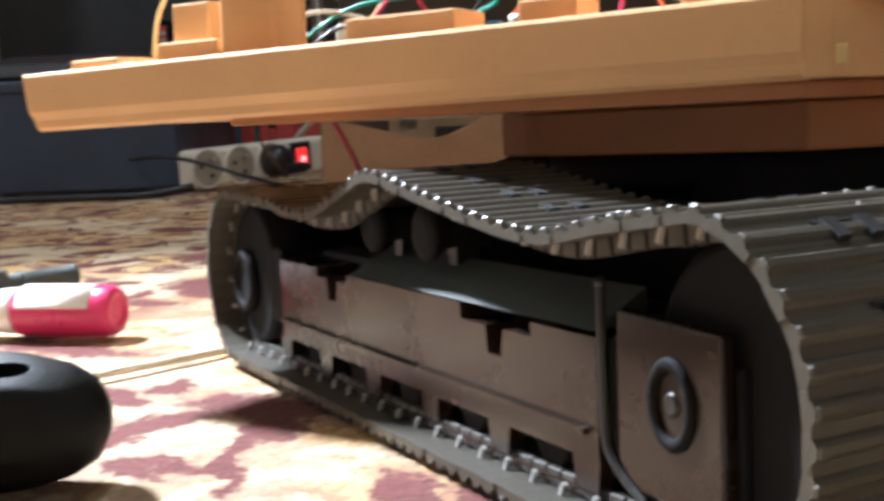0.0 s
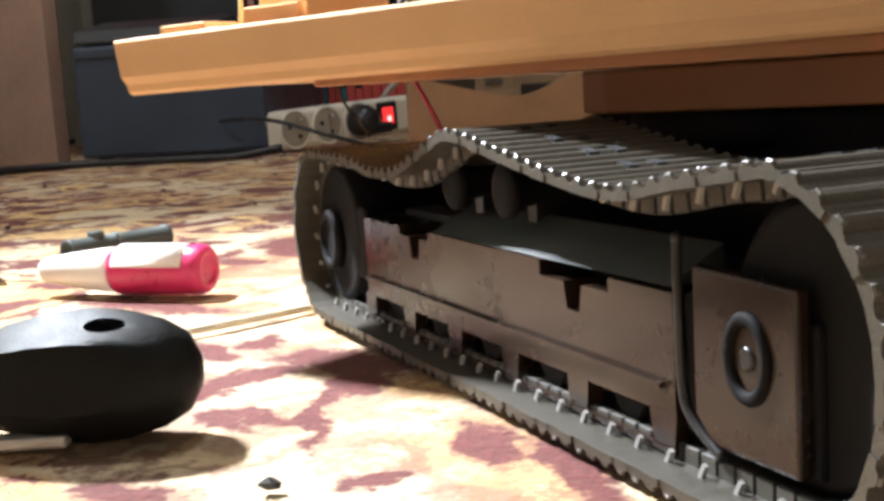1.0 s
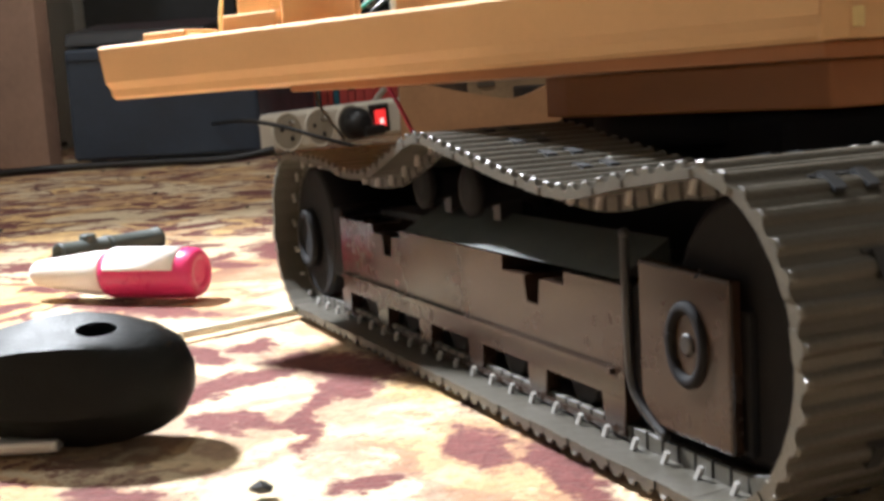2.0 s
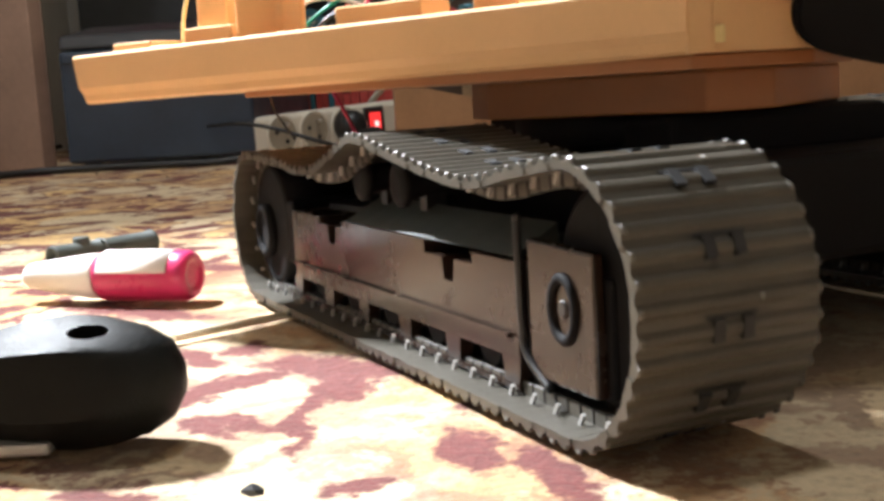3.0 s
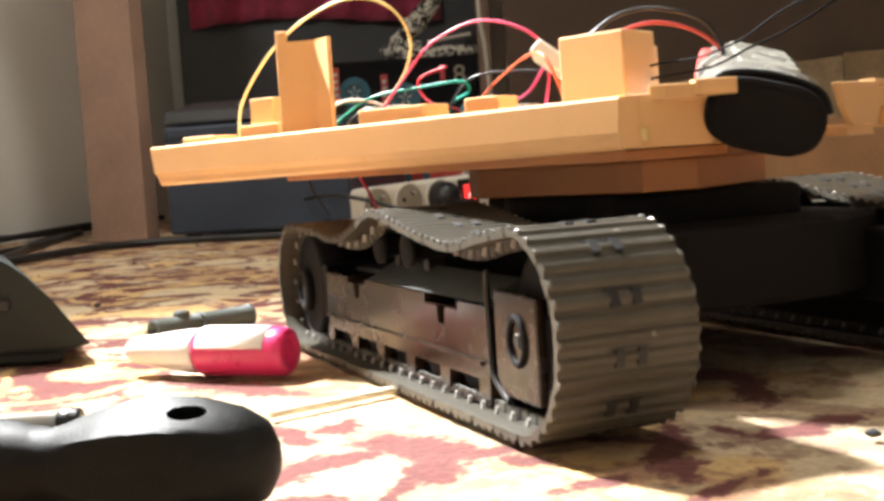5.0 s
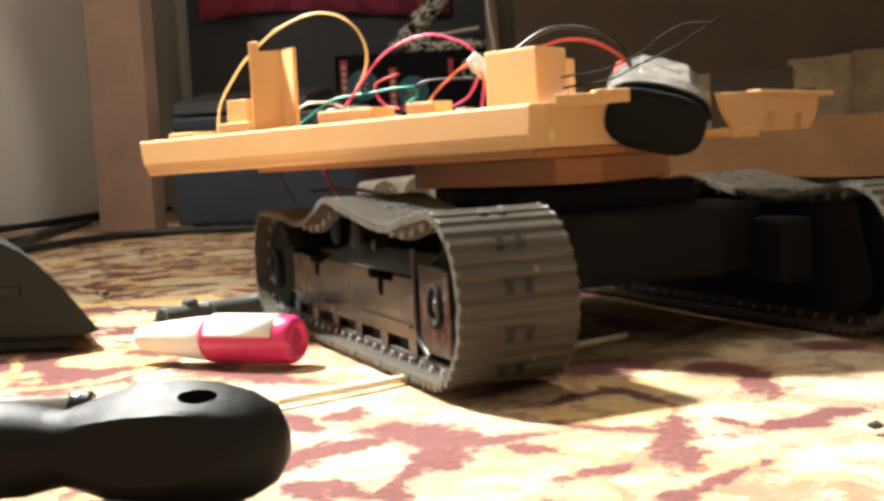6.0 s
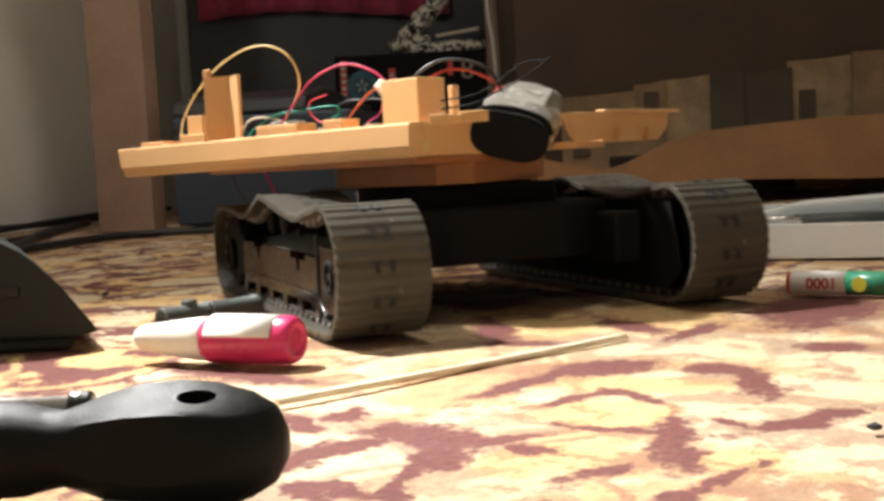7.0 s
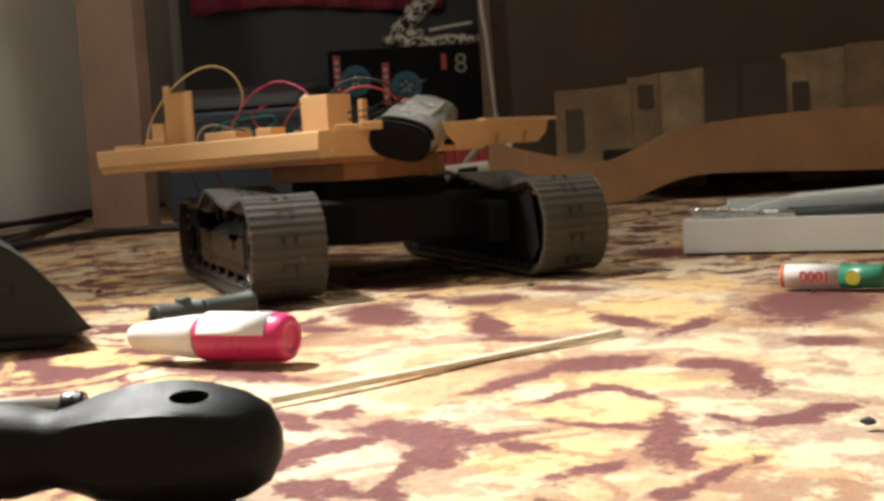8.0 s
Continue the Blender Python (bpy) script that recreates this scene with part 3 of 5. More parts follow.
for i, pts in enumerate([
    [(-0.64, 1.02, 0.004), (-0.47, 1.03, 0.004), (-0.43, 1.10, 0.004), (-0.45, 1.25, 0.004), (-0.50, 1.45, 0.004), (-0.52, 1.7, 0.004)],
    [(-0.64, 0.99, 0.004), (-0.45, 1.03, 0.004), (-0.40, 1.12, 0.004), (-0.37, 1.24, 0.004), (-0.31, 1.29, 0.004), (-0.20, 1.27, 0.004), (-0.13, 1.255, 0.004), (-0.08, 1.26, 0.01)],
    [(-0.64, 1.1, 0.005), (-0.52, 1.14, 0.004), (-0.47, 1.24, 0.005), (-0.48, 1.4, 0.004), (-0.51, 1.62, 0.004)],
    [(-0.63, 1.0, 0.005), (-0.645, 1.3, 0.012), (-0.56, 1.68, 0.006), (-0.48, 2.04, 0.008)],
    [(-0.60, 1.45, 0.004), (-0.525, 1.8, 0.012), (-0.48, 2.0, 0.006)],
]):
    cable("floor_cable", pts, 0.0042, CABLE, "black cable lying along the wall" if i > 2 else "black cable looping over the carpet")
cable("thin_cable", [(-0.15, 1.33, 0.04), (-0.11, 1.28, 0.042), (-0.07, 1.26, 0.034), (-0.03, 1.25, 0.02), (0.02, 1.26, 0.004)], 0.0022, CABLE, "thin black cable bent before the socket strip")
cable("hanging_cable", [(0.074, 1.81, 0.72), (0.078, 1.81, 0.45), (0.0805, 1.80, 0.297), (0.0862, 1.80, 0.2458), (0.0898, 1.80, 0.186), (0.0959, 1.8, 0.1084), (0.0991, 1.80, 0.0392), (0.0985, 1.80, 0.012), (0.09, 1.80, 0.004)], 0.0035, W_WHT, "white cable hanging behind the desk post")
cable("socket_lead", [(-0.12, 1.39, 0.12), (-0.105, 1.385, 0.075), (-0.095, 1.40, 0.03), (-0.09, 1.42, 0.005)], 0.0025, W_RED, "red lead behind the socket strip")


def switch_box():
    ob = thing("white_adapter", pose(0.07, 1.79, 0.0), "white plastic mains adapter on a cable", "adapter")
    bm = bmesh.new()
    box(bm, -0.035, 0.03, -0.02, 0.02, 0.0, 0.045, 0.004)
    part("housing", bm, STRIPP, ob)
    bm = bmesh.new()
    box(bm, -0.03, 0.025, -0.016, 0.016, 0.0452, 0.052, 0.003)
    part("cap", bm, WHITEP, ob)


switch_box()

# ---------------------------------------------------------------- things on the carpet


def build_bottle():
    a, c = Vector((-0.0535, 0.399, 0.0)), Vector((-0.0885, 0.414, 0.0))
    d = (c - a).normalized()
    yaw = math.degrees(math.atan2(d.y, d.x))
    b = thing("glue_bottle", pose(a.x, a.y, 0.0087, 0, 90, yaw) , "magenta glue bottle with white cap lying on the carpet", "bottle")
    R = 0.0086
    bm = bmesh.new()
    lathe(bm, [(0.0044, 0.0011), (0.0048, 0.0002), (0.0068, 0.0), (0.0079, 0.0009), (0.0085, 0.0028), (R, 0.006), (R, 0.0335), (0.0082, 0.0352), (0.0074, 0.0362)], None, 40)
    body = part("body", bm, PINK, b)
    bm = bmesh.new()
    # paper label: a curved sheet round the upper side
    n = 22
    rows = []
    for k in range(n + 1):
        an = radians(103 + 147 * k / n)
        rows.append([bm.verts.new((r * math.cos(an), r * math.sin(an), h)) for r in (R + 0.0001, R + 0.00035) for h in (0.0062, 0.0335)])
    for p, q in zip(rows, rows[1:]):
        for ids in ((0, 1), (3, 2), (1, 3), (2, 0)):
            f = bm.faces.new((p[ids[0]], p[ids[1]], q[ids[1]], q[ids[0]]))
            f.smooth = True
    for p in (rows[0], rows[-1]):
        bm.faces.new((p[0], p[1], p[3], p[2]))
    part("paper_label", bm, WHITEP, body, "white paper label")
    bm = bmesh.new()
    lathe(bm, [(0.0076, 0.0362), (0.0079, 0.0372), (0.0077, 0.041), (0.0066, 0.05), (0.0052, 0.0605), (0.0044, 0.0655), (0.0034, 0.0672), (0.0015, 0.0677)], None, 36)
    cap = part("cap", bm, WHITEP, b, "white ribbed conical cap")
    bm = bmesh.new()
    box(bm, 0.0071, 0.0078, -0.0004, 0.0004, 0.038, 0.049, 0.0002, pose(0, 0, 0, 0, -5.5, 0))
    rib = part("cap_rib", bm, WHITEP, cap)
    for k in range(1, 18):
        r = new("cap_rib", rib.data)
        r.parent = cap
        r.matrix_basis = pose(0, 0, 0, 0, 0, k * 20)
    return b


build_bottle()


def build_tube():
    a, c = Vector((-0.1270, 0.5060, 0.0050)), Vector((-0.0925, 0.5450, 0.0050))
    d = c - a
    L = d.length
    yaw = math.degrees(math.atan2(d.y, d.x))
    t = thing("plastic_coupler", pose(a.x, a.y, 0.0050, 0, 90, yaw), "grey plastic branched sleeve lying on the carpet", "plastic part")
    for name, x, z0, z1, r in (("sleeve", 0.0, 0.0, L * 0.50, 0.0048), ("rear_sleeve", 0.0026, L * 0.46, L, 0.0050)):
        y = -0.0022 if name == "rear_sleeve" else 0.0
        bm = bmesh.new()
        lathe(bm, [(r * 0.62, z0 + 0.004), (r * 0.66, z0), (r, z0 + 0.0003), (r * 1.04, z0 + 0.0012), (r * 0.97, z0 + 0.003), (r * 0.97, z1 - 0.002), (r * 1.08, z1 - 0.0015), (r * 1.05, z1), (r * 0.4, z1 + 0.0002)], pose(0, y, 0), 26)
        tube_part = part(name, bm, GREYP, t)
        bm = bmesh.new()
        lathe(bm, [(r * 0.6, z0 + 0.0041), (r * 0.6, z0 + 0.0046)], pose(0, y, 0), 20)
        part("bore", bm, VOID, tube_part)
    bm = bmesh.new()
    lathe(bm, [(0.0036, 0.0), (0.0036, 0.0062), (0.0031, 0.0068), (0.0024, 0.0066)], pose(0, 0, L * 0.30, 0, -90, 0), 20)
    part("branch", bm, GREYP, t)


build_tube()


def build_screwdriver():
    """A stubby black grip: big butt with a hang hole, waist, front bulb and a steel blade."""
    ob = thing("screwdriver", pose(-0.0348, 0.2325, 0.0127, 0, -90, -6) @ pose(0, 0, 0, 0, 0, -21), "black rubber-gripped screwdriver with steel shaft on the carpet", "screwdriver")
    bm = bmesh.new()
    prof = [(0.0, 0), (0.004, 0.0003), (0.0085, 0.0025), (0.0115, 0.007), (0.0132, 0.014), (0.0138, 0.021), (0.0132, 0.029), (0.0112, 0.037), (0.0093, 0.0425), (0.0085, 0.0455), (0.0092, 0.049), (0.0106, 0.054), (0.0108, 0.059), (0.0096, 0.066), (0.0075, 0.071), (0.006, 0.073), (0.0, 0.0735)]
    n = 48
    rings = []
    for r, h in prof[1:-1]:
        r, h = r * 0.93, h * 1.035
        ring = []
        for i in range(n):
            an = i * math.tau / n
            off = (an + math.pi / 6) % (math.pi / 3) - math.pi / 6
            amount = 1.0 * min(1, max(0, (h - 0.009) / 0.008)) * (1 if h < 0.042 else 0.15)
            flat = 1 + amount * (math.cos(math.pi / 6) / math.cos(off) * 1.05 - 1)
            ring.append(bm.verts.new((r * flat * math.cos(an), r * flat * math.sin(an), h)))
        rings.append(ring)
    for a, c in zip(rings, rings[1:]):
        for i in range(n):
            bm.faces.new((a[i], a[(i + 1) % n], c[(i + 1) % n], c[i])).smooth = True
    tip = bm.verts.new((0, 0, 0))
    end = bm.verts.new((0, 0, 0.0762))
    for i in range(n):
        bm.faces.new((tip, rings[0][(i + 1) % n], rings[0][i])).smooth = True
        bm.faces.new((end, rings[-1][i], rings[-1][(i + 1) % n])).smooth = True
    grip = part("grip", bm, HANDLE, ob)
    # hang hole: cut right through the butt
    cut = bmesh.new()
    lathe(cut, [(0.0031, -0.02), (0.0031, 0.02)], pose(0, 0, 0.0170, 0, 90, 0) @ Matrix.Diagonal((1.3, 0.85, 1, 1)), 24)
    hole = new("hole_cutter", mesh_of("hole_cutter", cut, HANDLE))
    hole.parent = ob
    mod = grip.modifiers.new("hole", "BOOLEAN")
    mod.object, mod.operation, mod.solver = hole, "DIFFERENCE", "EXACT"
    bpy.context.view_layer.update()
    dg = bpy.context.evaluated_depsgraph_get()
    me = bpy.data.meshes.new_from_object(grip.evaluated_get(dg))
    grip.modifiers.clear()
    me.set_sharp_from_angle(angle=radians(38))
    grip.data = me
    bpy.data.objects.remove(hole)
    bm = bmesh.new()
    lathe(bm, [(0.005, 0.075), (0.0052, 0.0795), (0.0042, 0.081)], None, 20)
    part("collar", bm, BLACKP, ob)
    bm = bmesh.new()
    lathe(bm, [(0.0029, 0.07), (0.0029, 0.16), (0.0022, 0.165)], None, 18)
    part("shaft", bm, STEEL, ob, "bright steel shaft")
    return ob


build_screwdriver()


def build_pliers():
    """A steel bar lying across in front of the grip."""
    ob = thing("steel_bar", pose(-0.106, 0.234, 0.0, 0, 0, -4), "bright flat steel bar lying on the carpet", "metal bar")
    bm = bmesh.new()
    box(bm, -0.045, 0.045, -0.0026, 0.0026, 0.0, 0.0025, 0.0007)
    part("bar", bm, SATIN, ob)


build_pliers()


def build_rod():
    ob = thing("rod", pose(-0.0815, 0.2465, 0.0, 0, 0, 3), "bright steel rod with a black knurled end", "rod")
    bm = bmesh.new()
    lathe(bm, [(0.0024, 0.0), (0.0024, 0.075)], pose(-0.001, 0, 0.0195, 0, -88, 0), 16)
    part("rod_shaft", bm, SATIN, ob)
    bm = bmesh.new()
    lathe(bm, [(0.003, 0), (0.0036, 0.0008), (0.0032, 0.0016), (0.0038, 0.0024), (0.0032, 0.0032), (0.0036, 0.004), (0.003, 0.005)], pose(0.0035, 0, 0.0193, 0, -88, 0), 16)
    part("knurled_end", bm, BLACKP, ob)
    bm = bmesh.new()
    box(bm, -0.05, -0.02, -0.004, 0.004, 0.0, 0.018, 0.002)
    part("rod_block", bm, BLACKP, ob)


build_rod()


def lean(bm):
    """Sides that run back to the left."""
    for v in bm.verts:
        v.co.x -= 0.42 * (v.co.y - 0.4625)


def build_case():
    ob = thing("tool_housing", pose(0, 0, 0), "dark green-grey sloping plastic housing on the carpet", "housing")
    bm = bmesh.new()
    # long sloping shell, seen end on; unseen left end raised to shade the carpet
    prism(bm, [(-0.1405, 0.0072), (-0.1425, 0.0092), (-0.155, 0.026), (-0.1655, 0.037), (-0.171, 0.0408), (-0.22, 0.066), (-0.30, 0.100), (-0.34, 0.100), (-0.34, 0.0052), (-0.149, 0.0052)], 0.4625, 0.56, "y", 0.0014)
    lean(bm)
    shell = part("shell", bm, CASE, ob)
    bm = bmesh.new()
    prism(bm, [(-0.152, 0.0), (-0.150, 0.0050), (-0.34, 0.0050), (-0.34, 0.0)], 0.466, 0.555, "y", 0.0014)
    lean(bm)
    part("base", bm, CASE, ob)
    bm = bmesh.new()
    box(bm, -0.180, -0.1715, 0.461, 0.4645, 0.0225, 0.0265, 0.0004)
    part("slot", bm, VOID, shell)
    bm = bmesh.new()
    box(bm, -0.25, -0.178, 0.4612, 0.4645, 0.0195, 0.0200)
    part("seam", bm, VOID, shell)


build_case()


def build_battery():
    a, c = Vector((0.1518, 0.5195, 0)), Vector((0.190, 0.4965, 0))
    d = (c - a).normalized()
    yaw = math.degrees(math.atan2(d.y, d.x))
    b = thing("battery", pose(a.x, a.y, 0.00525, 0, 90, yaw), "white and green rechargeable battery lying on the carpet", "battery")
    bm = bmesh.new()
    lathe(bm, [(0.0046, 0.0), (0.0052, 0.0006), (0.00525, 0.001), (0.00525, 0.025)], None, 32)
    part("white_sleeve", bm, WHITEP, b)
    bm = bmesh.new()
    lathe(bm, [(0.00527, 0.0251), (0.00527, 0.0425), (0.0047, 0.0432)], None, 32)
    part("green_sleeve", bm, GREENP, b)
    bm = bmesh.new()
    lathe(bm, [(0.0028, 0.0432), (0.0028, 0.0445)], None, 20)
    part("positive_cap", bm, STEEL, b)
    bm = bmesh.new()
    lathe(bm, [(0.0053, -0.0002), (0.0053, 0.0014)], None, 28)
    part("red_band", bm, W_ORG, b)
    cu = bpy.data.curves.new("capacity_print", "FONT")
    cu.body, cu.size, cu.extrude, cu.offset = "1000", 0.0066, 0.00015, 0.00018
    cu.materials.append(REDP)
    txt = new("capacity_print", cu)
    txt.parent = b
    # runs along the axis, facing the camera side
    txt.matrix_basis = pose(0.0019, -0.0052, 0.007, 0, 0, 0) @ Matrix(((0, -1, 0, 0), (0, 0, -1, 0), (1, 0, 0, 0), (0, 0, 0, 1))) @ pose(0.0146, 0.0044, 0, 0, 0, 180)
    bm = bmesh.new()
    lathe(bm, [(0.0032, 0), (0.0032, 0.0004)], pose(0, -0.0051, 0.031, 90), 20)
    part("print_spot", bm, YELP, b)
    return b


build_battery()


def build_stick(bm):
    tube(bm, [(0.0625, 0.4195, 0.0008), (0.0, 0.372, 0.0006), (-0.052, 0.333, 0.0008)], 0.0013, 10)


solid("wooden_skewer", build_stick, STICK, "thin pale wooden stick lying on the carpet", "stick")


def build_tray():
    """A low white box lid holding steel bits."""
    ob = thing("white_tray", pose(0.1445, 0.697, 0, 0, 0, -24), "low white card tray full of metal bits", "tray")
    L, W, H, T = 0.24, 0.15, 0.0205, 0.0016
    for name, b in (("base", (0, L, 0, W, 0.0005, 0.002)), ("front_wall", (0, L, 0, T, 0.002, H)), ("back_wall", (0, L, W - T, W, 0.002, H + 0.004)), ("side_wall", (0, T, T, W - T, 0.002, H)), ("side_wall", (L - T, L, T, W - T, 0.002, H))):
        bm = bmesh.new()
        box(bm, *b, 0.0004)
        part(name, bm, TRAY, ob)
    return ob


build_tray()


def bit(name, x, y, z, yaw, tilt, r, L, m, label, cat):
    ob = thing(name, pose(0.1445, 0.697, 0, 0, 0, -24) @ pose(x, y, z, 0, 90 + tilt, yaw), label, cat)
    bm = bmesh.new()
    if cat == "drill bit":
        for k in (0, math.pi):
            bm = bmesh.new()
            tube(bm, [(r * 0.5 * math.cos(k + h * 700), r * 0.5 * math.sin(k + h * 700), h) for h in [L * 0.6 * i / 18 for i in range(19)]], r * 0.6, 6, 2)
            part("flute", bm, m, ob)
        bm = bmesh.new()
        lathe(bm, [(r, L * 0.6), (r, L)], None, 16)
        part("shank", bm, m, ob)
    else:
        lathe(bm, [(r * 0.6, 0.003), (r * 0.6, 0), (r, 0), (r, L), (r * 0.6, L), (r * 0.6, L - 0.003)], None, 24)
        part("barrel", bm, m, ob)
        bm = bmesh.new()
        lathe(bm, [(r * 0.58, 0.0032), (r * 0.58, 0.0038)], None, 16)
        part("bore", bm, VOID, ob)


bit("drill_bit", -0.002, 0.030, 0.0235, 32, 6, 0.0026, 0.06, STEEL, "bright twisted drill bit in a white tray", "drill bit")
bit("drill_bit", 0.006, 0.034, 0.0235, 8, 4, 0.0022, 0.055, STEEL, "bright twisted drill bit in a white tray", "drill bit")
bit("steel_sleeve", 0.125, 0.03, 0.0195, 28, -2, 0.0058, 0.06, STEEL, "round steel sleeve in a white tray", "sleeve")
bit("steel_sleeve", 0.055, 0.05, 0.0185, 12, 0, 0.0045, 0.065, GREYP, "round grey metal sleeve in a white tray", "sleeve")
bit("dark_sleeve", 0.115, 0.075, 0.022, 60, 0, 0.007, 0.02, BLACKP, "short black metal sleeve in a white tray", "sleeve")


def paper_in_tray():
    bm = bmesh.new()
    pts = [(0.02, 0.02), (0.05, 0.027), (0.12, 0.031), (0.2, 0.031), (0.2, 0.029), (0.12, 0.029), (0.05, 0.025), (0.02, 0.018)]
    prism(bm, pts, 0.085, 0.143, "y")
    ob = part("paper_liner", bm, TRAY, None, "", pose(0.1445, 0.697, 0, 0, 0, -24))
    tagged(ob, "curled white paper liner in a tray", "paper")
    bm = bmesh.new()
    for k in range(9):
        box(bm, 0.15 + 0.006 * k, 0.156 + 0.006 * k, 0.05, 0.058, 0.022, 0.033 + 0.004 * (k % 2), 0.0006)
    ob = part("plastic_comb", bm, WHITEP, None, "", pose(0.1445, 0.697, 0, 0, 0, -24))
    tagged(ob, "ragged white plastic piece in a tray", "plastic part")


paper_in_tray()


def crumbs():
    rnd = random.Random(11)
    bm = bmesh.new()
    spots = [(-0.0198, 0.1955), (0.0973, 0.269)]
    for k in range(110):
        spots.append((rnd.uniform(-0.5, 0.45), rnd.uniform(0.46, 1.4)))
    for k, (x, y) in enumerate(spots):
        r = 0.0016 if k < 2 else rnd.uniform(0.0005, 0.0015)
        vs = bmesh.ops.create_icosphere(bm, subdivisions=1, radius=r)["verts"]
        for v in vs:
            v.co = Vector((v.co.x * 1.5, v.co.y, v.co.z * 0.7)) + 0.4 * r * noise.noise_vector(v.co * 900 + Vector((k, 0, 0))) + Vector((x, y, r * 0.4))
    tagged(part("crumbs", bm, SOOT), "dark crumbs and lint scattered on the carpet", "crumbs", "", "stuff")


crumbs()

# ---------------------------------------------------------------- the tracked model
# its own space: x to its right, y ahead, z up, under the turntable


WIDE, TALL, EYE_LINE = 0.92, 1.027, 0.069      # plan scale, height scale of the tracks, level at which the deck's heights are fixed


def true_size(co):
    """From the drawing's units to the model's true size."""
    return Vector((co.x * WIDE, co.y * WIDE, co.z * TALL if co.z < 0.0516 else EYE_LINE + (co.z - EYE_LINE) * WIDE))


def loop_line():
    """The belt's closed middle line in (y, z), from the front of the ground run backwards."""
    pts = [(0.104 - 0.208 * i / 40, 0.0022) for i in range(41)]
    for i in range(1, 24):
        a = math.pi * i / 24
        pts.append((-0.104 - 0.0245 * math.sin(a), 0.0265 - 0.0243 * math.cos(a)))
    top = smooth_line([(-0.104, 0.0505, 0), (-0.085, 0.0482, 0), (-0.066, 0.0455, 0), (-0.045, 0.0470, 0), (-0.02, 0.0505, 0), (0.003, 0.0535, 0), (0.018, 0.0500, 0), (0.036, 0.0450, 0), (0.055, 0.0440, 0), (0.075, 0.0462, 0), (0.108, 0.0470, 0)], 6)
    pts += [(p.x, p.y) for p in top]
    for i in range(1, 24):
        a = math.pi * i / 24
        pts.append((0.108 + 0.0222 * math.sin(a), 0.0246 + 0.0224 * math.cos(a)))
    pts.append(pts[0])
    a = np.array(pts) * (WIDE, TALL)
    s = np.r_[0, np.cumsum(np.linalg.norm(np.diff(a, axis=0), axis=1))]
    return a, s


LOOP, LOOP_S = loop_line()
N_SHOES = 120
PITCH = LOOP_S[-1] / N_SHOES


def on_loop(s):
    """The pose of a shoe's middle: its local x across, y along the belt, z outward."""
    def at(q):
        q = q % LOOP_S[-1]
        return np.array([np.interp(q, LOOP_S, LOOP[:, 0]), np.interp(q, LOOP_S, LOOP[:, 1])])
    p, d = at(s), at(s + PITCH * 0.45) - at(s - PITCH * 0.45)
    turn = math.degrees(math.atan2(d[1], d[0]))
    return pose(0, p[0], p[1], turn, 0, 0)


def shoe_mesh(name, holes, tooth, seed):
    rnd = random.Random(seed)
    bm = bmesh.new()
    w, h = 0.0187, PITCH / 2
    e = rnd.uniform(-0.0002, 0.0002)
    # plate with one rounded rib, one closed section
    sec = [(-h - 0.0002, -0.0010), (h + 0.0001, -0.0010), (h + 0.0001, 0.0004), (0.0013, 0.0005), (0.0009, 0.0010), (0.0004, 0.0013), (-0.0006, 0.0013), (-0.0011, 0.0010), (-0.0016, 0.0005), (-h - 0.0002, 0.0004)]
    prism(bm, sec, -w + e, w + e, "x", 0.0)
    if holes:
        for x in (-0.0030, 0.0030):
            box(bm, x - 0.0011, x + 0.0011, -0.0021, 0.0019, -0.0006, 0.0015, 0, None, 1, 1)
        box(bm, -0.0052, 0.0052, 0.0018, 0.0024, -0.0006, 0.0007, 0, None, 1, 1)
    # inner guide lugs, a row near either edge, with a slanting pin beside most of them
    for side in (-1, 1):
        x = side * 0.0100
        box(bm, x - 0.0008, x + 0.0008, -0.0020, 0.0020, -0.0040, -0.0009, 0.0002, None, 1, 1)
        if tooth:
            px = side * 0.0126
            box(bm, px - 0.0004, px + 0.0004, -0.0004, 0.0004, -0.0036, -0.0009, 0, pose(px, 0, 0) @ pose(0, 0, 0, 28, 0, 0) @ pose(-px, 0, 0), 1, 2)
        # bead on the rim, its highlight put into the colour as paler grey
        box(bm, side * 0.0182 - 0.0005, side * 0.0182 + 0.0005, -0.0009, 0.0007, 0.0008, 0.0017, 0.0003, None, 1, 3)
    if seed == 4:
        box(bm, 0.0055, 0.0065, -0.0005, 0.0005, 0.0011, 0.0015, 0.0002, None, 1, 2)
    return mesh_of(name, bm, [RUBBER, VOID, PIN, GLINT])


ROOT = thing("tracked_model", pose(0, 0, 0), "half-built tracked excavator model with ochre plastic upper deck", "model vehicle")


def wheel(bm, r, y, z, x0, x1, n=32):
    lathe(bm, [(r * 0.92, 0), (r, 0.001), (r, x1 - x0 - 0.001), (r * 0.92, x1 - x0)], pose(x0, y, z, 0, 90, 0), n)


